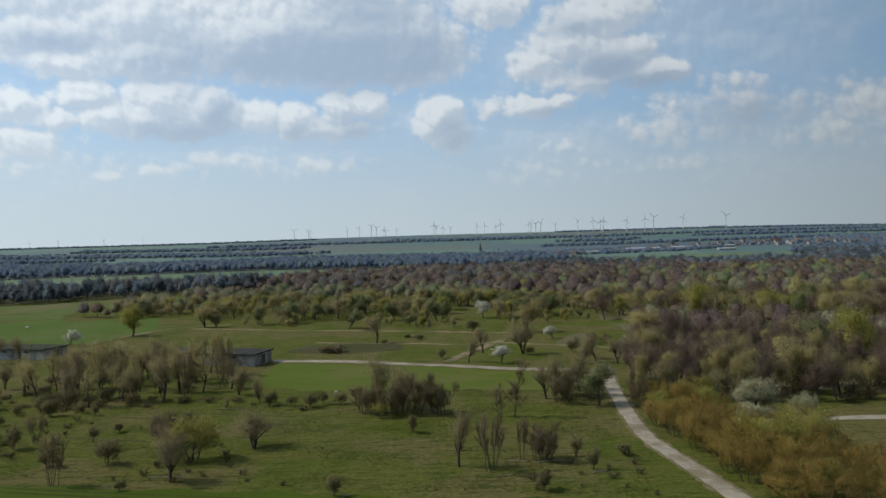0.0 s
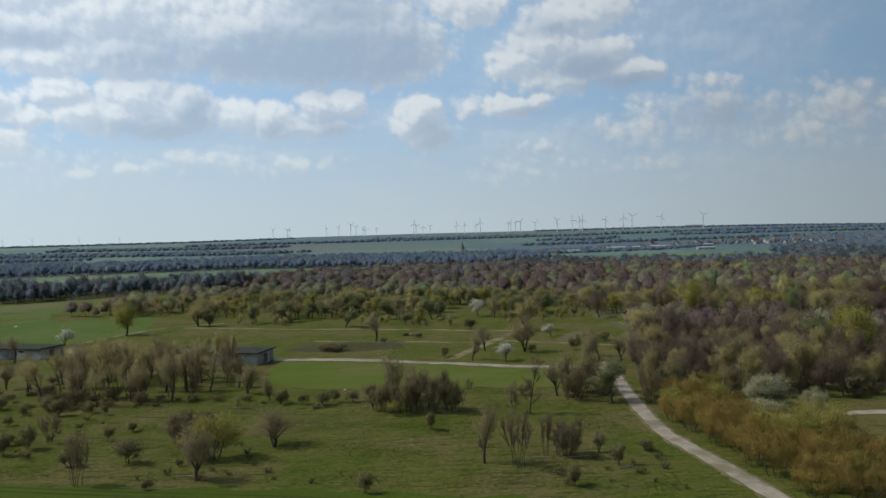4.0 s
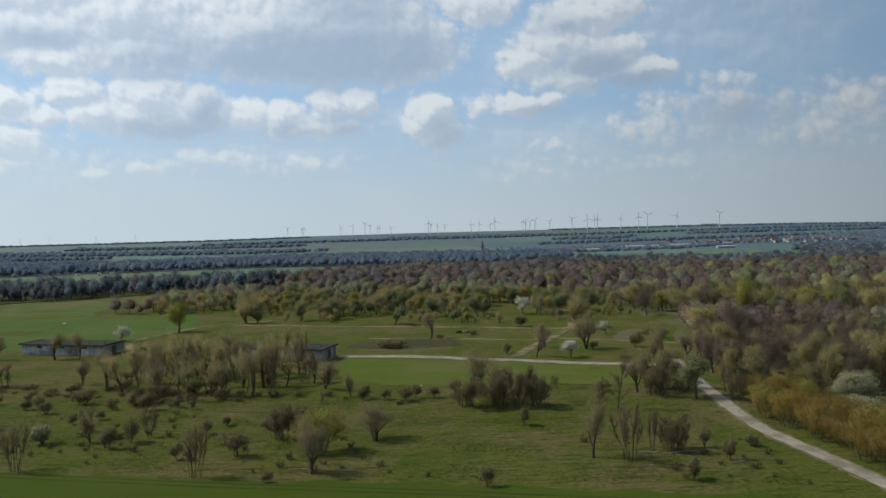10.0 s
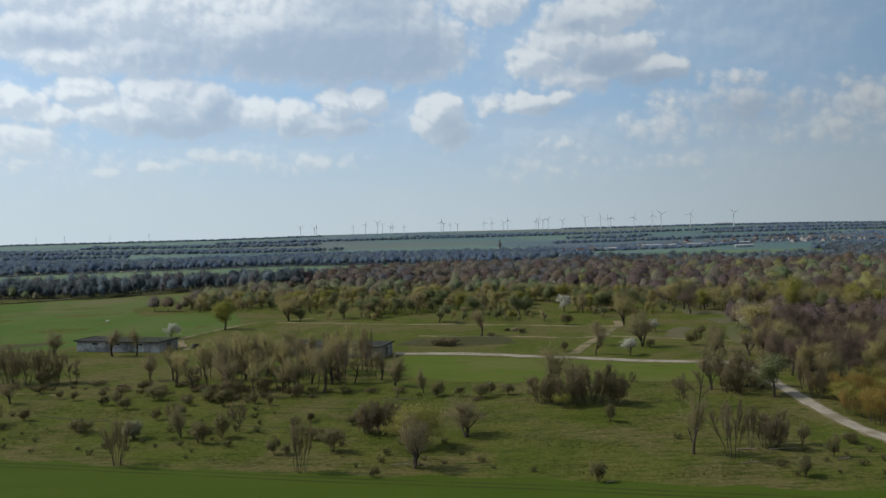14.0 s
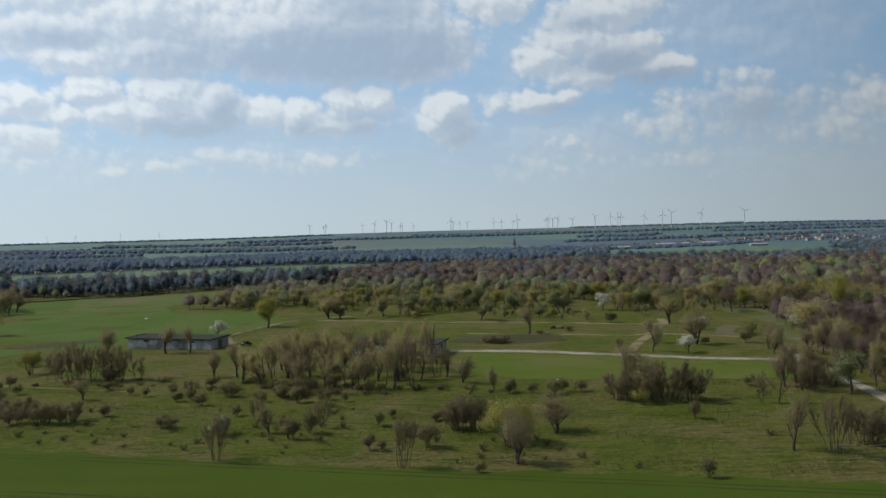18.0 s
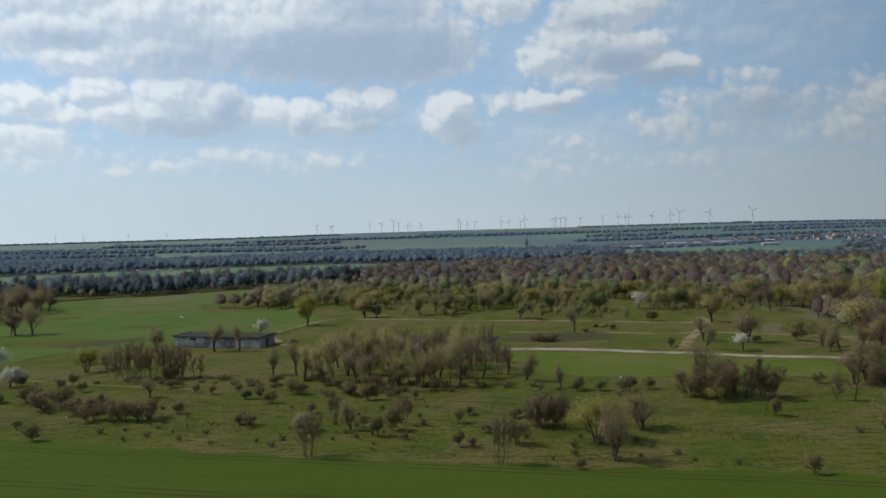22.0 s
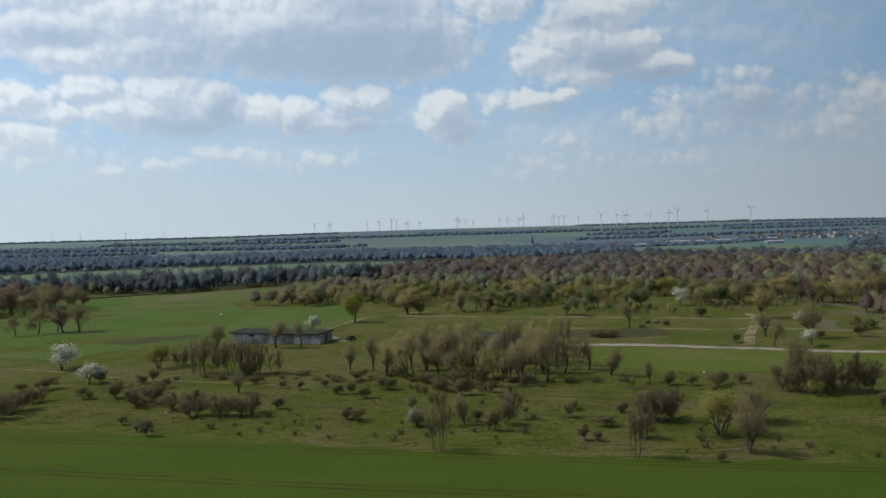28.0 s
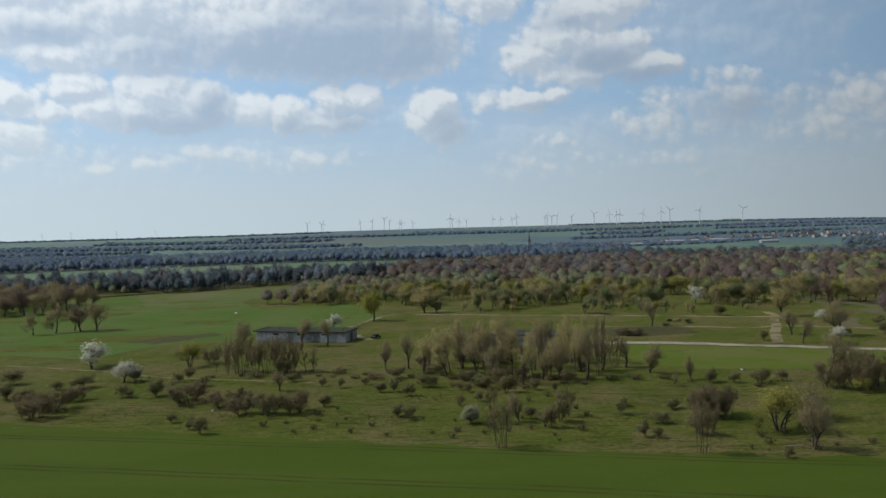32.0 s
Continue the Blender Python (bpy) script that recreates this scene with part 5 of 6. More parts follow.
V = np.concatenate(blades).reshape(-1, 3)
grass = new("grass", mesh_from("grass", V, np.arange(len(V)).reshape(-1, 3), [MAT_TUSSOCK]))
tagged(grass, "tussocks of olive and straw-coloured meadow grass", "grass", kind="stuff")

# Fallen branches and brushwood.
for x, y, turn, length in [(-47.5, 180, -8, 8.5), (-44.6, 127.4, 5, 3.6), (-41.0, 127.0, -20, 2.6), (12.0, 123.5, 10, 3.0), (14.6, 131.4, -4, 4.0), (27.5, 124.4, 16, 2.4), (-12.4, 115.6, 8, 1.4), (20.8, 131, 3, 5.0)]:
    top = new("fallen_branch")
    top.matrix_basis = pose(x, y, float(height(x, y)) + 0.1, 0, 0, turn)
    bm = bmesh.new()
    cone(bm, (-length / 2, 0, 0.08), (length * 0.2, 0.15, 0.14), 0.09, 0.07, 7)
    cone(bm, (length * 0.18, 0.15, 0.14), (length / 2, -0.1, 0.24), 0.07, 0.03, 7)
    part("log", bm, MAT_DEADWOOD, top)
    bm = bmesh.new()
    for k in range(5):
        s = -0.2 + 0.14 * k
        cone(bm, (length * s, 0.05, 0.12), (length * (s + 0.12), 0.7 * (-1) ** k, 0.35 + 0.1 * (k % 3)), 0.04, 0.012, 5)
    part("twig", bm, MAT_DEADWOOD, top)
    tagged(top, "bleached fallen branch lying in the grass", "deadwood", "fallen branches")

# Rubble heap by the far track.
top = new("rubble_heap")
top.matrix_basis = pose(-9.5, 305.5, float(height(-9.5, 305.5)))
for k in range(9):
    bm = bmesh.new()
    bmesh.ops.create_icosphere(bm, subdivisions=1, radius=scatter.uniform(0.5, 1.1), matrix=Matrix.LocRotScale((scatter.uniform(-2.6, 2.6), scatter.uniform(-1, 1), scatter.uniform(0.1, 0.7)), Euler((k, k * 2.0, k * 0.7)), (1.3, 1.0, 0.7)))
    part("lump", bm, MAT_SAND, top)
tagged(top, "heap of pale earth and rubble beside the track", "rubble")


# ---- woodland ----
def low_tree(seed, n, width, tall, size):
    """A light tree for crowded woods: trunk and a domed crown of rounded boughs, each a shell of twig clumps."""
    rnd = np.random.default_rng(seed)
    turn = np.arange(8) * 2.4 + rnd.uniform(0, 6.28)
    out_ = np.array([0.0, 0.55, 0.6, 0.62, 0.95, 1.0, 1.0, 0.9]) * rnd.uniform(0.75, 1.15, 8)
    lobes = np.stack([np.cos(turn) * out_ * width * 0.27, np.sin(turn) * out_ * width * 0.27, tall * (0.72 - 0.34 * out_ ** 2 + rnd.normal(0, 0.04, 8))], -1)
    reach = rnd.uniform(0.8, 1.2, 8)
    pick = rnd.integers(0, 8, n)
    way = rnd.normal(0, 1, (n, 3)) + (0, 0, 0.35)
    way /= np.linalg.norm(way, axis=1)[:, None]
    c = lobes[pick] + way * (reach[pick] * rnd.uniform(0.55, 1.12, n))[:, None] * (width * 0.235, width * 0.235, tall * 0.225)
    c[:, 2] = np.clip(c[:, 2], tall * 0.07, tall * 1.05)
    u = way * 0.5 + rnd.normal(0, 0.6, (n, 3))
    u *= (size * rnd.uniform(0.5, 1.3, n) / np.linalg.norm(u, axis=1))[:, None]
    w = np.cross(u, rnd.normal(0, 1, (n, 3)))
    w *= (size * rnd.uniform(0.22, 0.5, n) / np.linalg.norm(w, axis=1))[:, None]
    out_way = (c - (0, 0, tall * 0.42)) / (width * 0.5, width * 0.5, tall * 0.55)
    n_ = way * 0.45 + out_way * 0.5 + (0, 0, 0.6) + rnd.normal(0, 0.15, (n, 3))
    n_ /= np.linalg.norm(n_, axis=1)[:, None]
    face = np.sign((np.cross(u, w) * n_).sum(1))[:, None]
    tri = np.stack([c - u, c + u, c + w * np.where(face == 0, 1, face)], 1).reshape(-1, 3)
    # The mass of inner twigs: a lumpy body that the outer boughs stand out from.
    az, el = np.meshgrid(np.arange(11) * 2 * math.pi / 11, np.radians([-55, -25, 2, 28, 55, 86]))
    ray = np.stack([np.cos(az) * np.cos(el), np.sin(az) * np.cos(el), np.sin(el)], -1)
    core = np.array([0, 0, tall * 0.5])
    span = np.array([width * 0.235, width * 0.235, tall * 0.225])
    far_ = ((lobes - core)[None, None] * ray[:, :, None]).sum(-1) + np.linalg.norm(ray * span, axis=-1)[:, :, None] * reach
    hull = core + ray * (far_.max(-1) * rnd.uniform(0.48, 0.78, far_.shape[:2]))[:, :, None]
    hull[:, :, 2] = np.maximum(hull[:, :, 2], tall * 0.10)
    hn = ray * (0.8, 0.8, 0.6) + (0, 0, 0.8)
    hn /= np.linalg.norm(hn, axis=-1)[:, :, None]
    quad, quad_n = [], []
    for arr, keep_ in ((hull, quad), (hn, quad_n)):
        a, b_, c, d = arr[:-1], np.roll(arr, -1, 1)[:-1], np.roll(arr, -1, 1)[1:], arr[1:]
        keep_.append(np.stack([a, b_, c, a, c, d], 2).reshape(-1, 3))
    r = 0.016 * tall
    trunk = np.array([(-r, -r, -0.3), (r, -r, -0.3), (0, 0, tall * 0.7), (r, -r, -0.3), (0, r, -0.3), (0, 0, tall * 0.7), (0, r, -0.3), (-r, -r, -0.3), (0, 0, tall * 0.7)])
    sides = np.repeat(np.array([(0, -1, 0), (0.8, 0.6, 0), (-0.8, 0.6, 0)]), 3, axis=0)
    return np.concatenate([tri, quad[0], trunk]), np.concatenate([np.repeat(n_, 3, axis=0), quad_n[0], sides])


def woodland(places, mats, label, seed, n, size, width, tall, vary=0.25):
    """A stretch of wood at its places, eight tree forms mixed, all in one mesh."""
    rnd = np.random.default_rng(seed)
    kinds = [low_tree(seed * 10 + k, n, width, tall, size) for k in range(8)]
    blocks, slots, ways = [], [], []
    for x, y in places:
        s, a = rnd.uniform(1 - vary, 1 + vary) * rnd.uniform(0.85, 1.15, 2), rnd.uniform(0, 6.28)
        k, kn = kinds[rnd.integers(0, 8)]
        ca, sa = math.cos(a), math.sin(a)
        slots.append(np.full(len(k) // 3, rnd.integers(0, len(mats))))
        blocks.append(np.stack([(k[:, 0] * ca - k[:, 1] * sa) * s[0] + x, (k[:, 0] * sa + k[:, 1] * ca) * s[0] + y, k[:, 2] * s[1] + float(height(x, y))], -1))
        ways.append(np.stack([kn[:, 0] * ca - kn[:, 1] * sa, kn[:, 0] * sa + kn[:, 1] * ca, kn[:, 2]], -1))
    if not blocks:
        return
    V = np.concatenate(blocks).astype(np.float32)
    me = bpy.data.meshes.new("woodland")
    me.vertices.add(len(V))
    me.vertices.foreach_set("co", V.ravel())
    me.loops.add(len(V))
    me.loops.foreach_set("vertex_index", np.arange(len(V), dtype=np.int32))
    me.polygons.add(len(V) // 3)
    me.polygons.foreach_set("loop_start", np.arange(0, len(V), 3, dtype=np.int32))
    for mat in mats:
        me.materials.append(mat)
    me.polygons.foreach_set("material_index", np.concatenate(slots).astype(np.int32))
    me.update(calc_edges=True)
    me.polygons.foreach_set("use_smooth", np.ones(len(V) // 3, dtype=bool))
    me.normals_split_custom_set_from_vertices(np.concatenate(ways))
    tagged(new("woodland", me), label, "woodland", kind="stuff")


WOOD_LANE = [(50, 182), (62, 180), (78, 172), (110, 174), (170, 190), (215, 240), (215, 300), (150, 305), (128, 318), (104, 345), (86, 330), (74, 300), (72, 262), (60, 240), (54, 215)]
FRONT = [(44, 176), (140, 170), (140, 240), (54, 262)]
for x, y in spots(WOOD_LANE, 4.3, 20):
    if inside(x, y, FRONT):
        tall = scatter.uniform(6.5, 10.5)
        if scatter.random() < 0.5:
            plant_at("thicket", x + 2, y - 1.5, scatter.uniform(1.8, 3.4), scatter.uniform(3.0, 4.6), "low brown undergrowth beneath the trees")
        plant_at(scatter.choice(["wood_brown", "wood_brown", "wood_brown", "wood_brown", "wood_brown", "wood_bare", "wood_olive"]), x, y, tall * scatter.uniform(1.0, 1.25), tall * scatter.uniform(0.5, 0.72))
woodland([q_ for q_ in spots(WOOD_LANE, 6.4, 21) if not inside(*q_, FRONT)], WOODS, "dense brown deciduous wood beside the lane", 21, 480, 0.44, 9.0, 9.5, 0.32)
sheet("woodland_floor", [(50, 182), (78, 174), (110, 174), (215, 240), (300, 330), (420, 500), (520, 760), (420, 790), (300, 800), (200, 860), (90, 920), (-40, 900), (-140, 820), (-160, 640), (-60, 600), (40, 540), (62, 480), (80, 440), (78, 350), (72, 300), (60, 240)],
      MAT_LITTER, "brown leaf litter and grass under the trees", "woodland floor", 0.05, 20.0)
sheet("woodland_floor", [(-470, 560), (-318, 552), (-284, 545), (-246, 596), (-206, 622), (-164, 640), (-144, 690), (-230, 695), (-310, 650), (-470, 625)], MAT_LITTER, "brown leaf litter under a row of trees", "woodland floor", 0.16, 15.0)
sheet("woodland_floor", [(-900, 930), (-650, 960), (-560, 1030), (-420, 1085), (-255, 1145), (-110, 1105), (60, 1050), (200, 1180), (120, 1420), (-300, 1450), (-700, 1300), (-1000, 1150)], MAT_HAZED_LITTER, "ground of a distant wood, tinted blue-grey for haze", "woodland floor", 0.5, 40.0)
WOOD_MID = [(76, 350), (112, 356), (150, 320), (215, 300), (300, 330), (420, 500), (420, 720), (250, 740), (90, 640), (40, 540), (62, 480), (80, 440)]
NEAR_MID = [(76, 350), (112, 356), (150, 320), (215, 300), (300, 330), (330, 380), (250, 420), (80, 430)]
for x, y in spots(NEAR_MID, 7.4, 32):
    tall = scatter.uniform(7.0, 12.5)
    plant_at(scatter.choice(["wood_brown"] * 4 + ["wood_bare"] * 2 + ["wood_olive"] * 2 + ["wood_yellow", "wood_green"]), x, y, tall, tall * scatter.uniform(0.6, 0.85))
woodland([q_ for q_ in spots(WOOD_MID, 8.6, 22) if not inside(*q_, NEAR_MID)], GREENING, "wide mixed wood, brown with yellow-green crowns", 22, 430, 0.50, 12.4, 11.0, 0.32)
WOOD_BACK = [(40, 560), (90, 640), (250, 740), (420, 720), (520, 760), (420, 790), (300, 800), (200, 860), (90, 920), (-40, 900), (-140, 820), (-160, 640), (-60, 600)]
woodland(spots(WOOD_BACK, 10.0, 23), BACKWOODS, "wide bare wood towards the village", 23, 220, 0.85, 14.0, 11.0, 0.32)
WOOD_RIM = [(120, 960), (200, 870), (300, 812), (420, 800), (560, 860), (660, 1080), (720, 1400), (640, 1400), (540, 1080), (440, 960), (320, 940), (210, 980), (130, 1060)]
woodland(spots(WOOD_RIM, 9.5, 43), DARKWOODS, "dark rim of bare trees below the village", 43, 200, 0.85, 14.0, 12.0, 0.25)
WOOD_SCRUB = [(-196, 424), (-150, 432), (-120, 486), (-40, 482), (30, 478), (50, 530), (-20, 590), (-130, 610), (-190, 560), (-214, 480)]
woodland(spots(WOOD_SCRUB, 8.2, 24, clumping=-0.12), SCRUBWOOD, "loose scrub wood turning green", 24, 400, 0.45, 9.6, 8.2, 0.38)
WOOD_ROW = [(-470, 566), (-400, 572), (-318, 556), (-284, 545), (-246, 596), (-206, 622), (-160, 640), (-140, 690), (-230, 690), (-310, 640), (-470, 620)]
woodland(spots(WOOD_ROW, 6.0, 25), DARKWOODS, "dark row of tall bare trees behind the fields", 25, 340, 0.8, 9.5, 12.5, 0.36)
WOOD_LEFT = [(-345, 392), (-302, 398), (-296, 440), (-318, 470), (-420, 470), (-460, 410)]
for x, y in spots(WOOD_LEFT, 8.0, 26):
    tall = scatter.uniform(9.0, 14.5)
    plant_at(scatter.choice(["wood_brown", "wood_brown", "wood_bare"]), x, y, tall, tall * scatter.uniform(0.7, 0.95))
WOOD_HEDGE = [(-440, 520), (-350, 516), (-318, 548), (-300, 566), (-330, 580), (-440, 560)]
woodland(spots(WOOD_HEDGE, 11.0, 27, 0.7), SCRUBWOOD, "loose trees along the water", 27, 520, 0.48, 9.5, 9.5, 0.4)
WOOD_FAR = [(-900, 930), (-650, 960), (-560, 1030), (-420, 1085), (-255, 1145), (-110, 1105), (60, 1050), (200, 1180), (120, 1420), (-300, 1450), (-700, 1300), (-1000, 1150)]
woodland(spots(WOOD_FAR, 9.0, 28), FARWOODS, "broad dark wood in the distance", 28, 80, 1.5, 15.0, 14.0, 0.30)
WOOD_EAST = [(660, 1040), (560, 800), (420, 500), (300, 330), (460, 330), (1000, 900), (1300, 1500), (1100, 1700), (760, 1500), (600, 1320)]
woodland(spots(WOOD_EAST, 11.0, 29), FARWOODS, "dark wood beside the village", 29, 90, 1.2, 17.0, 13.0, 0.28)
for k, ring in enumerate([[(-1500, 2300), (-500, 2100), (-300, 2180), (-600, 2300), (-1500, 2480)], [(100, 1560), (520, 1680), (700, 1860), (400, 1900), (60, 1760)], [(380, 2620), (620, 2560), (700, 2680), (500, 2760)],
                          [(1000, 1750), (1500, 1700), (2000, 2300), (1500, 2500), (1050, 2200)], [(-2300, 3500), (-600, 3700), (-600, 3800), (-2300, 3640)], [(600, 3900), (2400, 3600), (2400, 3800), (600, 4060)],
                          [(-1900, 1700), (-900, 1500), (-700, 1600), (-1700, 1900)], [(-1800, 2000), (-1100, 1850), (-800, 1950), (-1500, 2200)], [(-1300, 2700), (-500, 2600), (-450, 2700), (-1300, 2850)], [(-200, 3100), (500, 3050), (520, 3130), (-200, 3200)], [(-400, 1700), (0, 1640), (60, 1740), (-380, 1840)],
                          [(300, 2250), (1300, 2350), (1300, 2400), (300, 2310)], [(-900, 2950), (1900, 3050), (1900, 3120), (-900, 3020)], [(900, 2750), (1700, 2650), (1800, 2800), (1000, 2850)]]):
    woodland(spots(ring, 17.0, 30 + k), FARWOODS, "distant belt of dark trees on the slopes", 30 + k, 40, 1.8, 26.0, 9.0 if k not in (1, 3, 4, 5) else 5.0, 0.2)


# ---- village ----
def house(tile):
    """A small gabled house: walls, tiled roof, chimney, windows and door."""
    top = new("house")
    bm = bmesh.new()
    for y0, y1 in ((-4.5, 4.5),):
        low = [bm.verts.new(q_) for q_ in ((-6, y0, -0.5), (6, y0, -0.5), (6, y1, -0.5), (-6, y1, -0.5))]
        eave = [bm.verts.new(q_) for q_ in ((-6, y0, 4.6), (6, y0, 4.6), (6, y1, 4.6), (-6, y1, 4.6))]
        ridge = [bm.verts.new((-6, 0, 8.3)), bm.verts.new((6, 0, 8.3))]
        for i in range(4):
            bm.faces.new((low[i], low[(i + 1) % 4], eave[(i + 1) % 4], eave[i]))
        bm.faces.new((eave[1], eave[2], ridge[1]))
        bm.faces.new((eave[3], eave[0], ridge[0]))
        bm.faces.new(low[::-1])
    wall = part("wall", bm, MAT_RENDER_WALL, top)
    bm = bmesh.new()
    for s in (-1, 1):
        a = [(-6.5, s * 5.1, 4.25), (6.5, s * 5.1, 4.25), (6.5, 0, 8.55), (-6.5, 0, 8.55)]
        lo = [bm.verts.new(q_) for q_ in a]
        hi = [bm.verts.new((q_[0], q_[1], q_[2] + 0.28)) for q_ in a]
        bm.faces.new(lo)
        bm.faces.new(hi[::-1])
        for i in range(4):
            bm.faces.new((lo[i], hi[i], hi[(i + 1) % 4], lo[(i + 1) % 4]))
    bmesh.ops.recalc_face_normals(bm, faces=bm.faces[:])
    roof = part("roof", bm, tile, top)
    bm = bmesh.new()
    box(bm, 2.2, 0.6, 6.4, 3.0, 1.4, 9.6)
    part("chimney", bm, MAT_TILE, roof)
    bm = bmesh.new()
    box(bm, -0.6, -4.58, 0.9, 0.6, -4.46, 2.3, 0.02)
    first = part("window", bm, MAT_DARK, wall)
    for x, z in ((-3.6, 0.0), (3.6, 0.0), (-3.6, 2.3), (0.0, 2.3), (3.6, 2.3)):
        ob = new("window", first.data)
        ob.parent = wall
        ob.location = (x, 0, z)
    return top


HOUSES = [(house(MAT_TILE), "distant rendered house with a red tiled roof"), (house(MAT_TILE_GREY), "distant pale house with a grey tiled roof")]
first_used = [False, False]


def house_at(k, x, y, turn, s=1.0):
    m = Matrix.LocRotScale((x, y, float(height(x, y)) - 0.3), Euler((0, 0, radians(turn))), (s, s, s))
    if first_used[k]:
        ob = copy_thing(HOUSES[k][0], m)
        ob.scale = (s, s, s)
    else:
        first_used[k], ob = True, HOUSES[k][0]
        ob.matrix_basis = m
    tagged(ob, HOUSES[k][1], "house", "village houses")


VILLAGE = [(160, 1500), (420, 1750), (700, 1900), (1150, 1800), (1300, 2000), (900, 2150), (560, 1960), (260, 1640)]
vr = random.Random(8)
for x, y in spots(VILLAGE, 40.0, 41, 0.6):
    house_at(int(vr.random() < 0.6), x, y, vr.choice([0, 90, 20, -25, 45]) + vr.uniform(-8, 8), vr.uniform(0.9, 1.25))
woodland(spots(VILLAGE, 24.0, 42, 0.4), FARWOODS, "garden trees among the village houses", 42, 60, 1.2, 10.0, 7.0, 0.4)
for x, y, turn in [(158, 1476, 10), (172, 1484, 60), (96, 1490, 0), (136, 1502, 35), (200, 1508, -20), (-90, 1470, 10), (-60, 1500, 50), (240, 1530, 15)]:
    house_at(0, x, y, turn, 1.15)
for x, y, w, d, h in [(470, 1790, 80, 18, 5), (566, 1808, 50, 18, 5), (312, 1640, 50, 16, 5), (690, 1840, 24, 12, 5), (-110, 1520, 30, 14, 5), (1420, 3950, 90, 30, 8), (610, 1640, 36, 14, 4)]:
    top = new("warehouse")
    top.matrix_basis = pose(x, y, float(height(x, y)), 0, 0, vr.uniform(-6, 6))
    bm = bmesh.new()
    box(bm, -w / 2, -d / 2, -1, w / 2, d / 2, h)
    part("wall", bm, MAT_SHEET, top)
    bm = bmesh.new()
    prism(bm, [(-d / 2 - 0.6, h), (d / 2 + 0.6, h), (0, h + d * 0.13)], -w / 2 - 0.5, w / 2 + 0.5)
    bmesh.ops.transform(bm, matrix=Matrix(((0, 0, 1, 0), (1, 0, 0, 0), (0, 1, 0, 0.02), (0, 0, 0, 1))), verts=bm.verts[:])
    part("roof", bm, MAT_SHEET, top)
    tagged(top, "long distant hall with a pale sheet roof", "warehouse", "distant halls")
top = new("church")
top.matrix_basis = pose(78, 1490, float(height(78, 1490)))
bm = bmesh.new()
box(bm, -3, -3, -1, 3, 3, 17)
part("tower", bm, MAT_RENDER_WALL, top)
bm = bmesh.new()
cone(bm, (0, 0, 17), (0, 0, 33), 3.4, 0.15, 8)
part("spire", bm, MAT_TILE_GREY, top)
bm = bmesh.new()
box(bm, 3.02, -4.5, -1, 19, 4.5, 8)
part("nave", bm, MAT_RENDER_WALL, top)
bm = bmesh.new()
prism(bm, [(-5, 8), (5, 8), (0, 13)], 3.05, 19.4)
bmesh.ops.transform(bm, matrix=Matrix(((0, 0, 1, 0), (1, 0, 0, 0), (0, 1, 0, 0.02), (0, 0, 0, 1))), verts=bm.verts[:])
part("roof", bm, MAT_TILE, top)
tagged(top, "distant village church with a dark pointed spire", "church")


# ---- wind turbines ----
def turbine():
    """A three-bladed turbine, tower one unit high to the hub."""
    top = new("wind_turbine")
    bm = bmesh.new()
    cone(bm, (0, 0, -0.03), (0, 0, 0.985), 0.027, 0.015, 12)
    part("tower", bm, MAT_TURBINE, top)
    bm = bmesh.new()
    box(bm, -0.022, -0.045, 0.975, 0.022, 0.075, 1.02, 0.008)
    part("nacelle", bm, MAT_TURBINE, top)
    bm = bmesh.new()
    cone(bm, (0, -0.046, 1.0), (0, -0.085, 1.0), 0.024, 0.006, 10)
    hub = part("hub", bm, MAT_TURBINE, top)
    bm = bmesh.new()
    a = [(-0.008, 0.0), (0.010, 0.0), (0.026, 0.09), (0.016, 0.28), (0.003, 0.46), (-0.003, 0.46), (-0.010, 0.20)]
    lo = [bm.verts.new((x, -0.068, z)) for x, z in a]
    hi = [bm.verts.new((x, -0.058, z)) for x, z in a]
    bm.faces.new(lo)
    bm.faces.new(hi[::-1])
    for i in range(len(a)):
        bm.faces.new((lo[i], hi[i], hi[(i + 1) % len(a)], lo[(i + 1) % len(a)]))
    bmesh.ops.recalc_face_normals(bm, faces=bm.faces[:])
    blade = part("blade", bm, MAT_TURBINE, hub)
    blade.matrix_basis = pose(0, 0, 1.0)
    for k in (1, 2):
        ob = new("blade", blade.data)
        ob.parent = hub
        ob.matrix_basis = pose(0, 0, 1.0, 0, 120 * k, 0)
    return tagged(top, "slim pale three-bladed wind turbine on the horizon", "wind turbine", "wind farm")


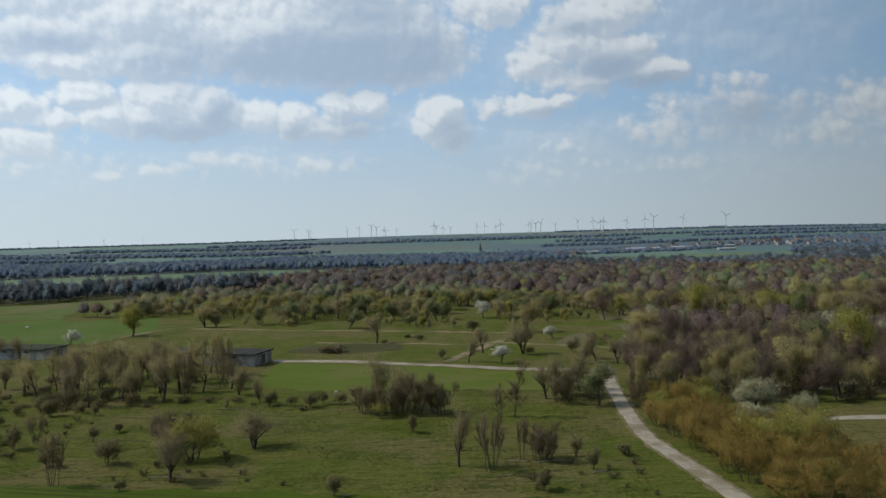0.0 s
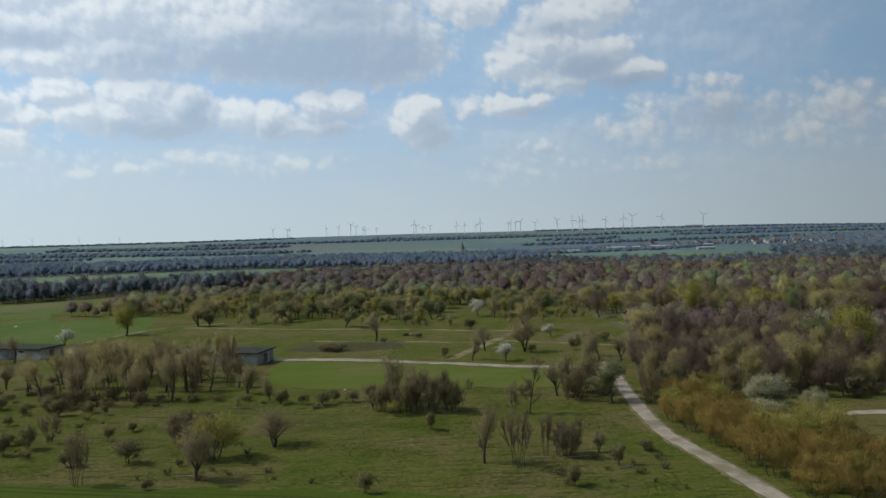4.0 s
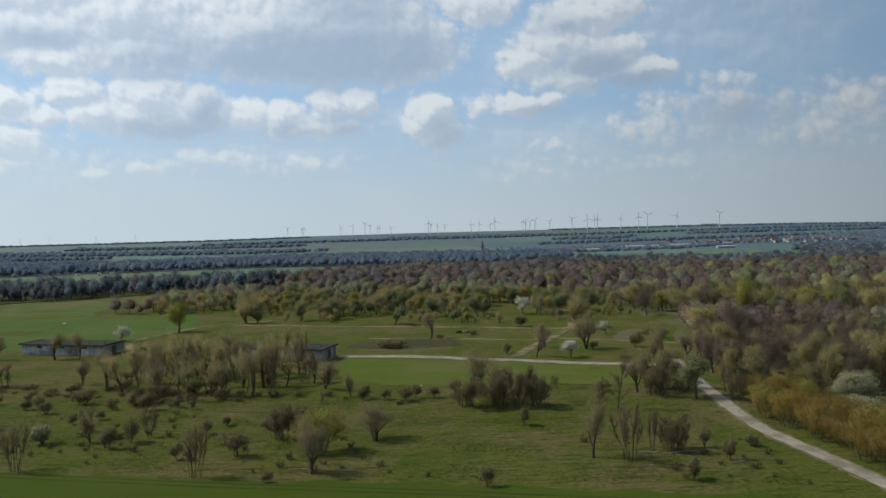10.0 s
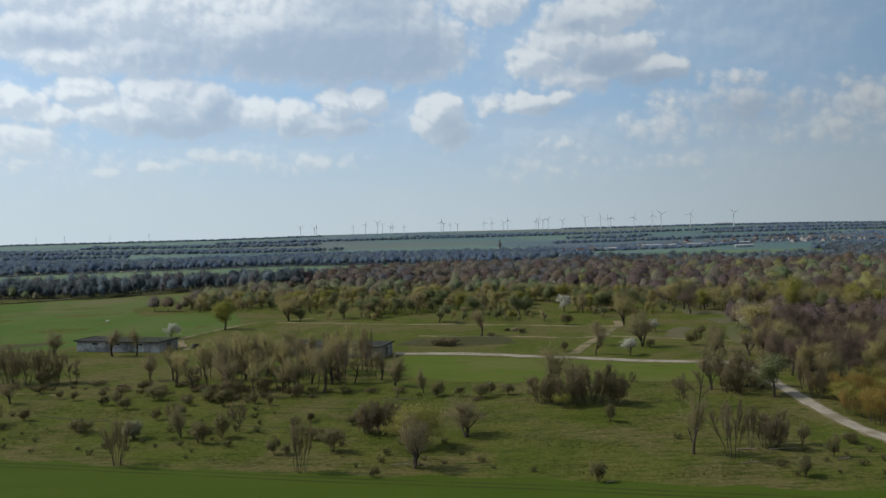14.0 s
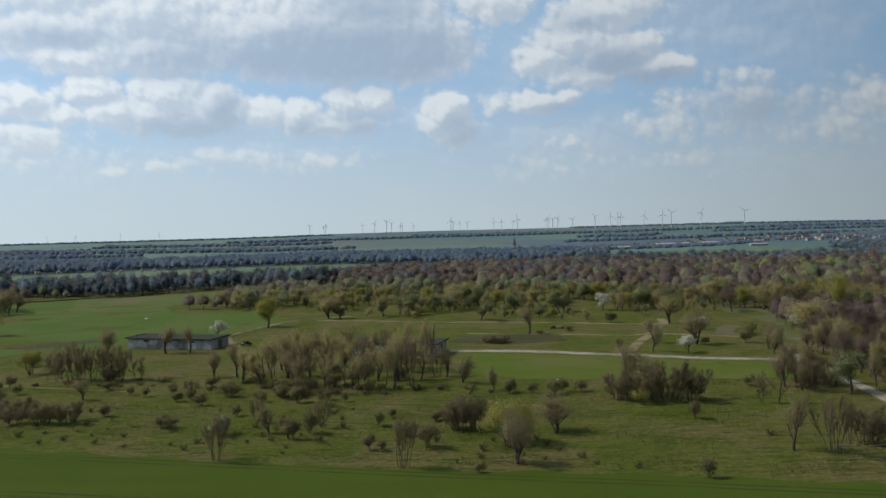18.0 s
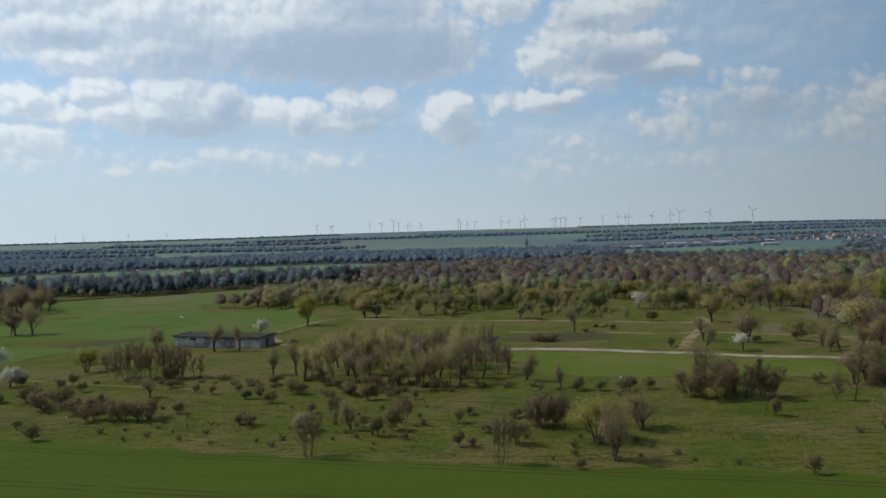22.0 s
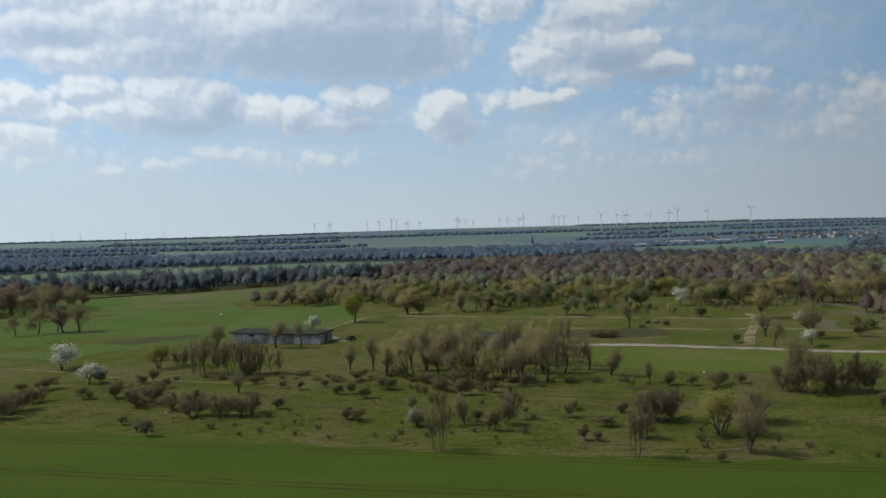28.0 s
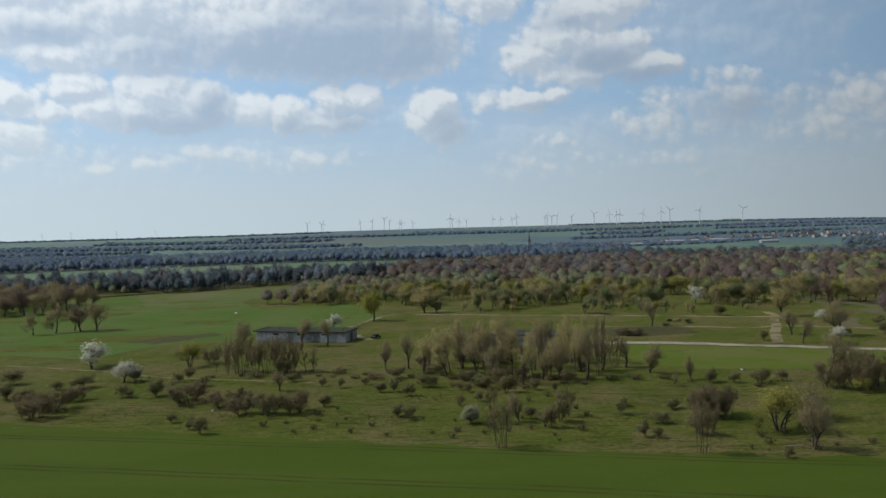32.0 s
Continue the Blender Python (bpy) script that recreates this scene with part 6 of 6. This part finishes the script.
# Azimuth and overall height as an angle, both in degrees.
TURBINES = [(-10.08, 0.91), (-9.06, 0.83), (-8.94, 0.87), (-6.22, 0.88), (-5.35, 0.96), (-4.47, 1.13), (-4.09, 0.92), (-3.47, 0.88), (-3.30, 0.88), (-2.46, 0.84), (0.30, 1.18), (0.47, 1.05), (0.97, 0.92), (1.51, 0.92), (3.49, 1.01), (4.07, 1.01), (4.91, 0.96), (5.24, 1.21), (7.32, 1.04), (7.49, 1.17), (7.82, 1.08), (8.19, 1.17), (9.26, 1.04), (10.90, 1.28), (11.99, 1.24), (12.51, 1.15), (12.71, 1.23), (14.35, 1.18), (15.61, 1.30), (16.23, 1.42), (18.24, 1.32), (21.09, 1.38)]
make = turbine()
tr = random.Random(3)
for k, (az, tall) in enumerate(TURBINES):
    dist = 4300 if az < -4 else 3700
    x, y = -50 + dist * math.sin(radians(az)), dist * math.cos(radians(az))
    z = float(height(x, y))
    hub_h = dist * math.tan(radians(tall)) / 1.40
    m = Matrix.LocRotScale((x, y, z - 1), Euler((0, 0, radians(-az + tr.uniform(-35, 35)))), (hub_h,) * 3)
    if k == 0:
        ob = make
        ob.matrix_basis = m
    else:
        ob = copy_thing(make, m)
        ob.scale = (hub_h,) * 3
    spin = tr.uniform(0, 120)
    for c in ob.children:
        if c.name.startswith("hub"):
            c.matrix_basis = Matrix.Translation((0, 0, 1)) @ Matrix.Rotation(radians(spin), 4, "Y") @ Matrix.Translation((0, 0, -1))
for az in (-27.5, -25.8, -23.0, -20.5):
    x, y = -50 + 4500 * math.sin(radians(az)), 4500 * math.cos(radians(az))
    bm = bmesh.new()
    for sx, sy in ((-1, -1), (1, -1), (1, 1), (-1, 1)):
        cone(bm, (sx * 3.2, sy * 3.2, -2), (sx * 0.5, sy * 0.5, 42), 0.22, 0.14, 4)
    for z_, w in ((26, 8), (33, 10), (39, 7)):
        box(bm, -w, -0.2, z_, w, 0.2, z_ + 0.3)
    ob = part("pylon", bm, MAT_TURBINE, None)
    ob.location = (x, y, float(height(x, y)))
    tagged(ob, "faint lattice power pylon on the horizon", "pylon", "pylons")

# Plants grown but set nowhere are taken away again.
for some in KINDS.values():
    for ob in some:
        if ob.name not in used:
            for o in (*ob.children_recursive, ob):
                bpy.data.objects.remove(o)
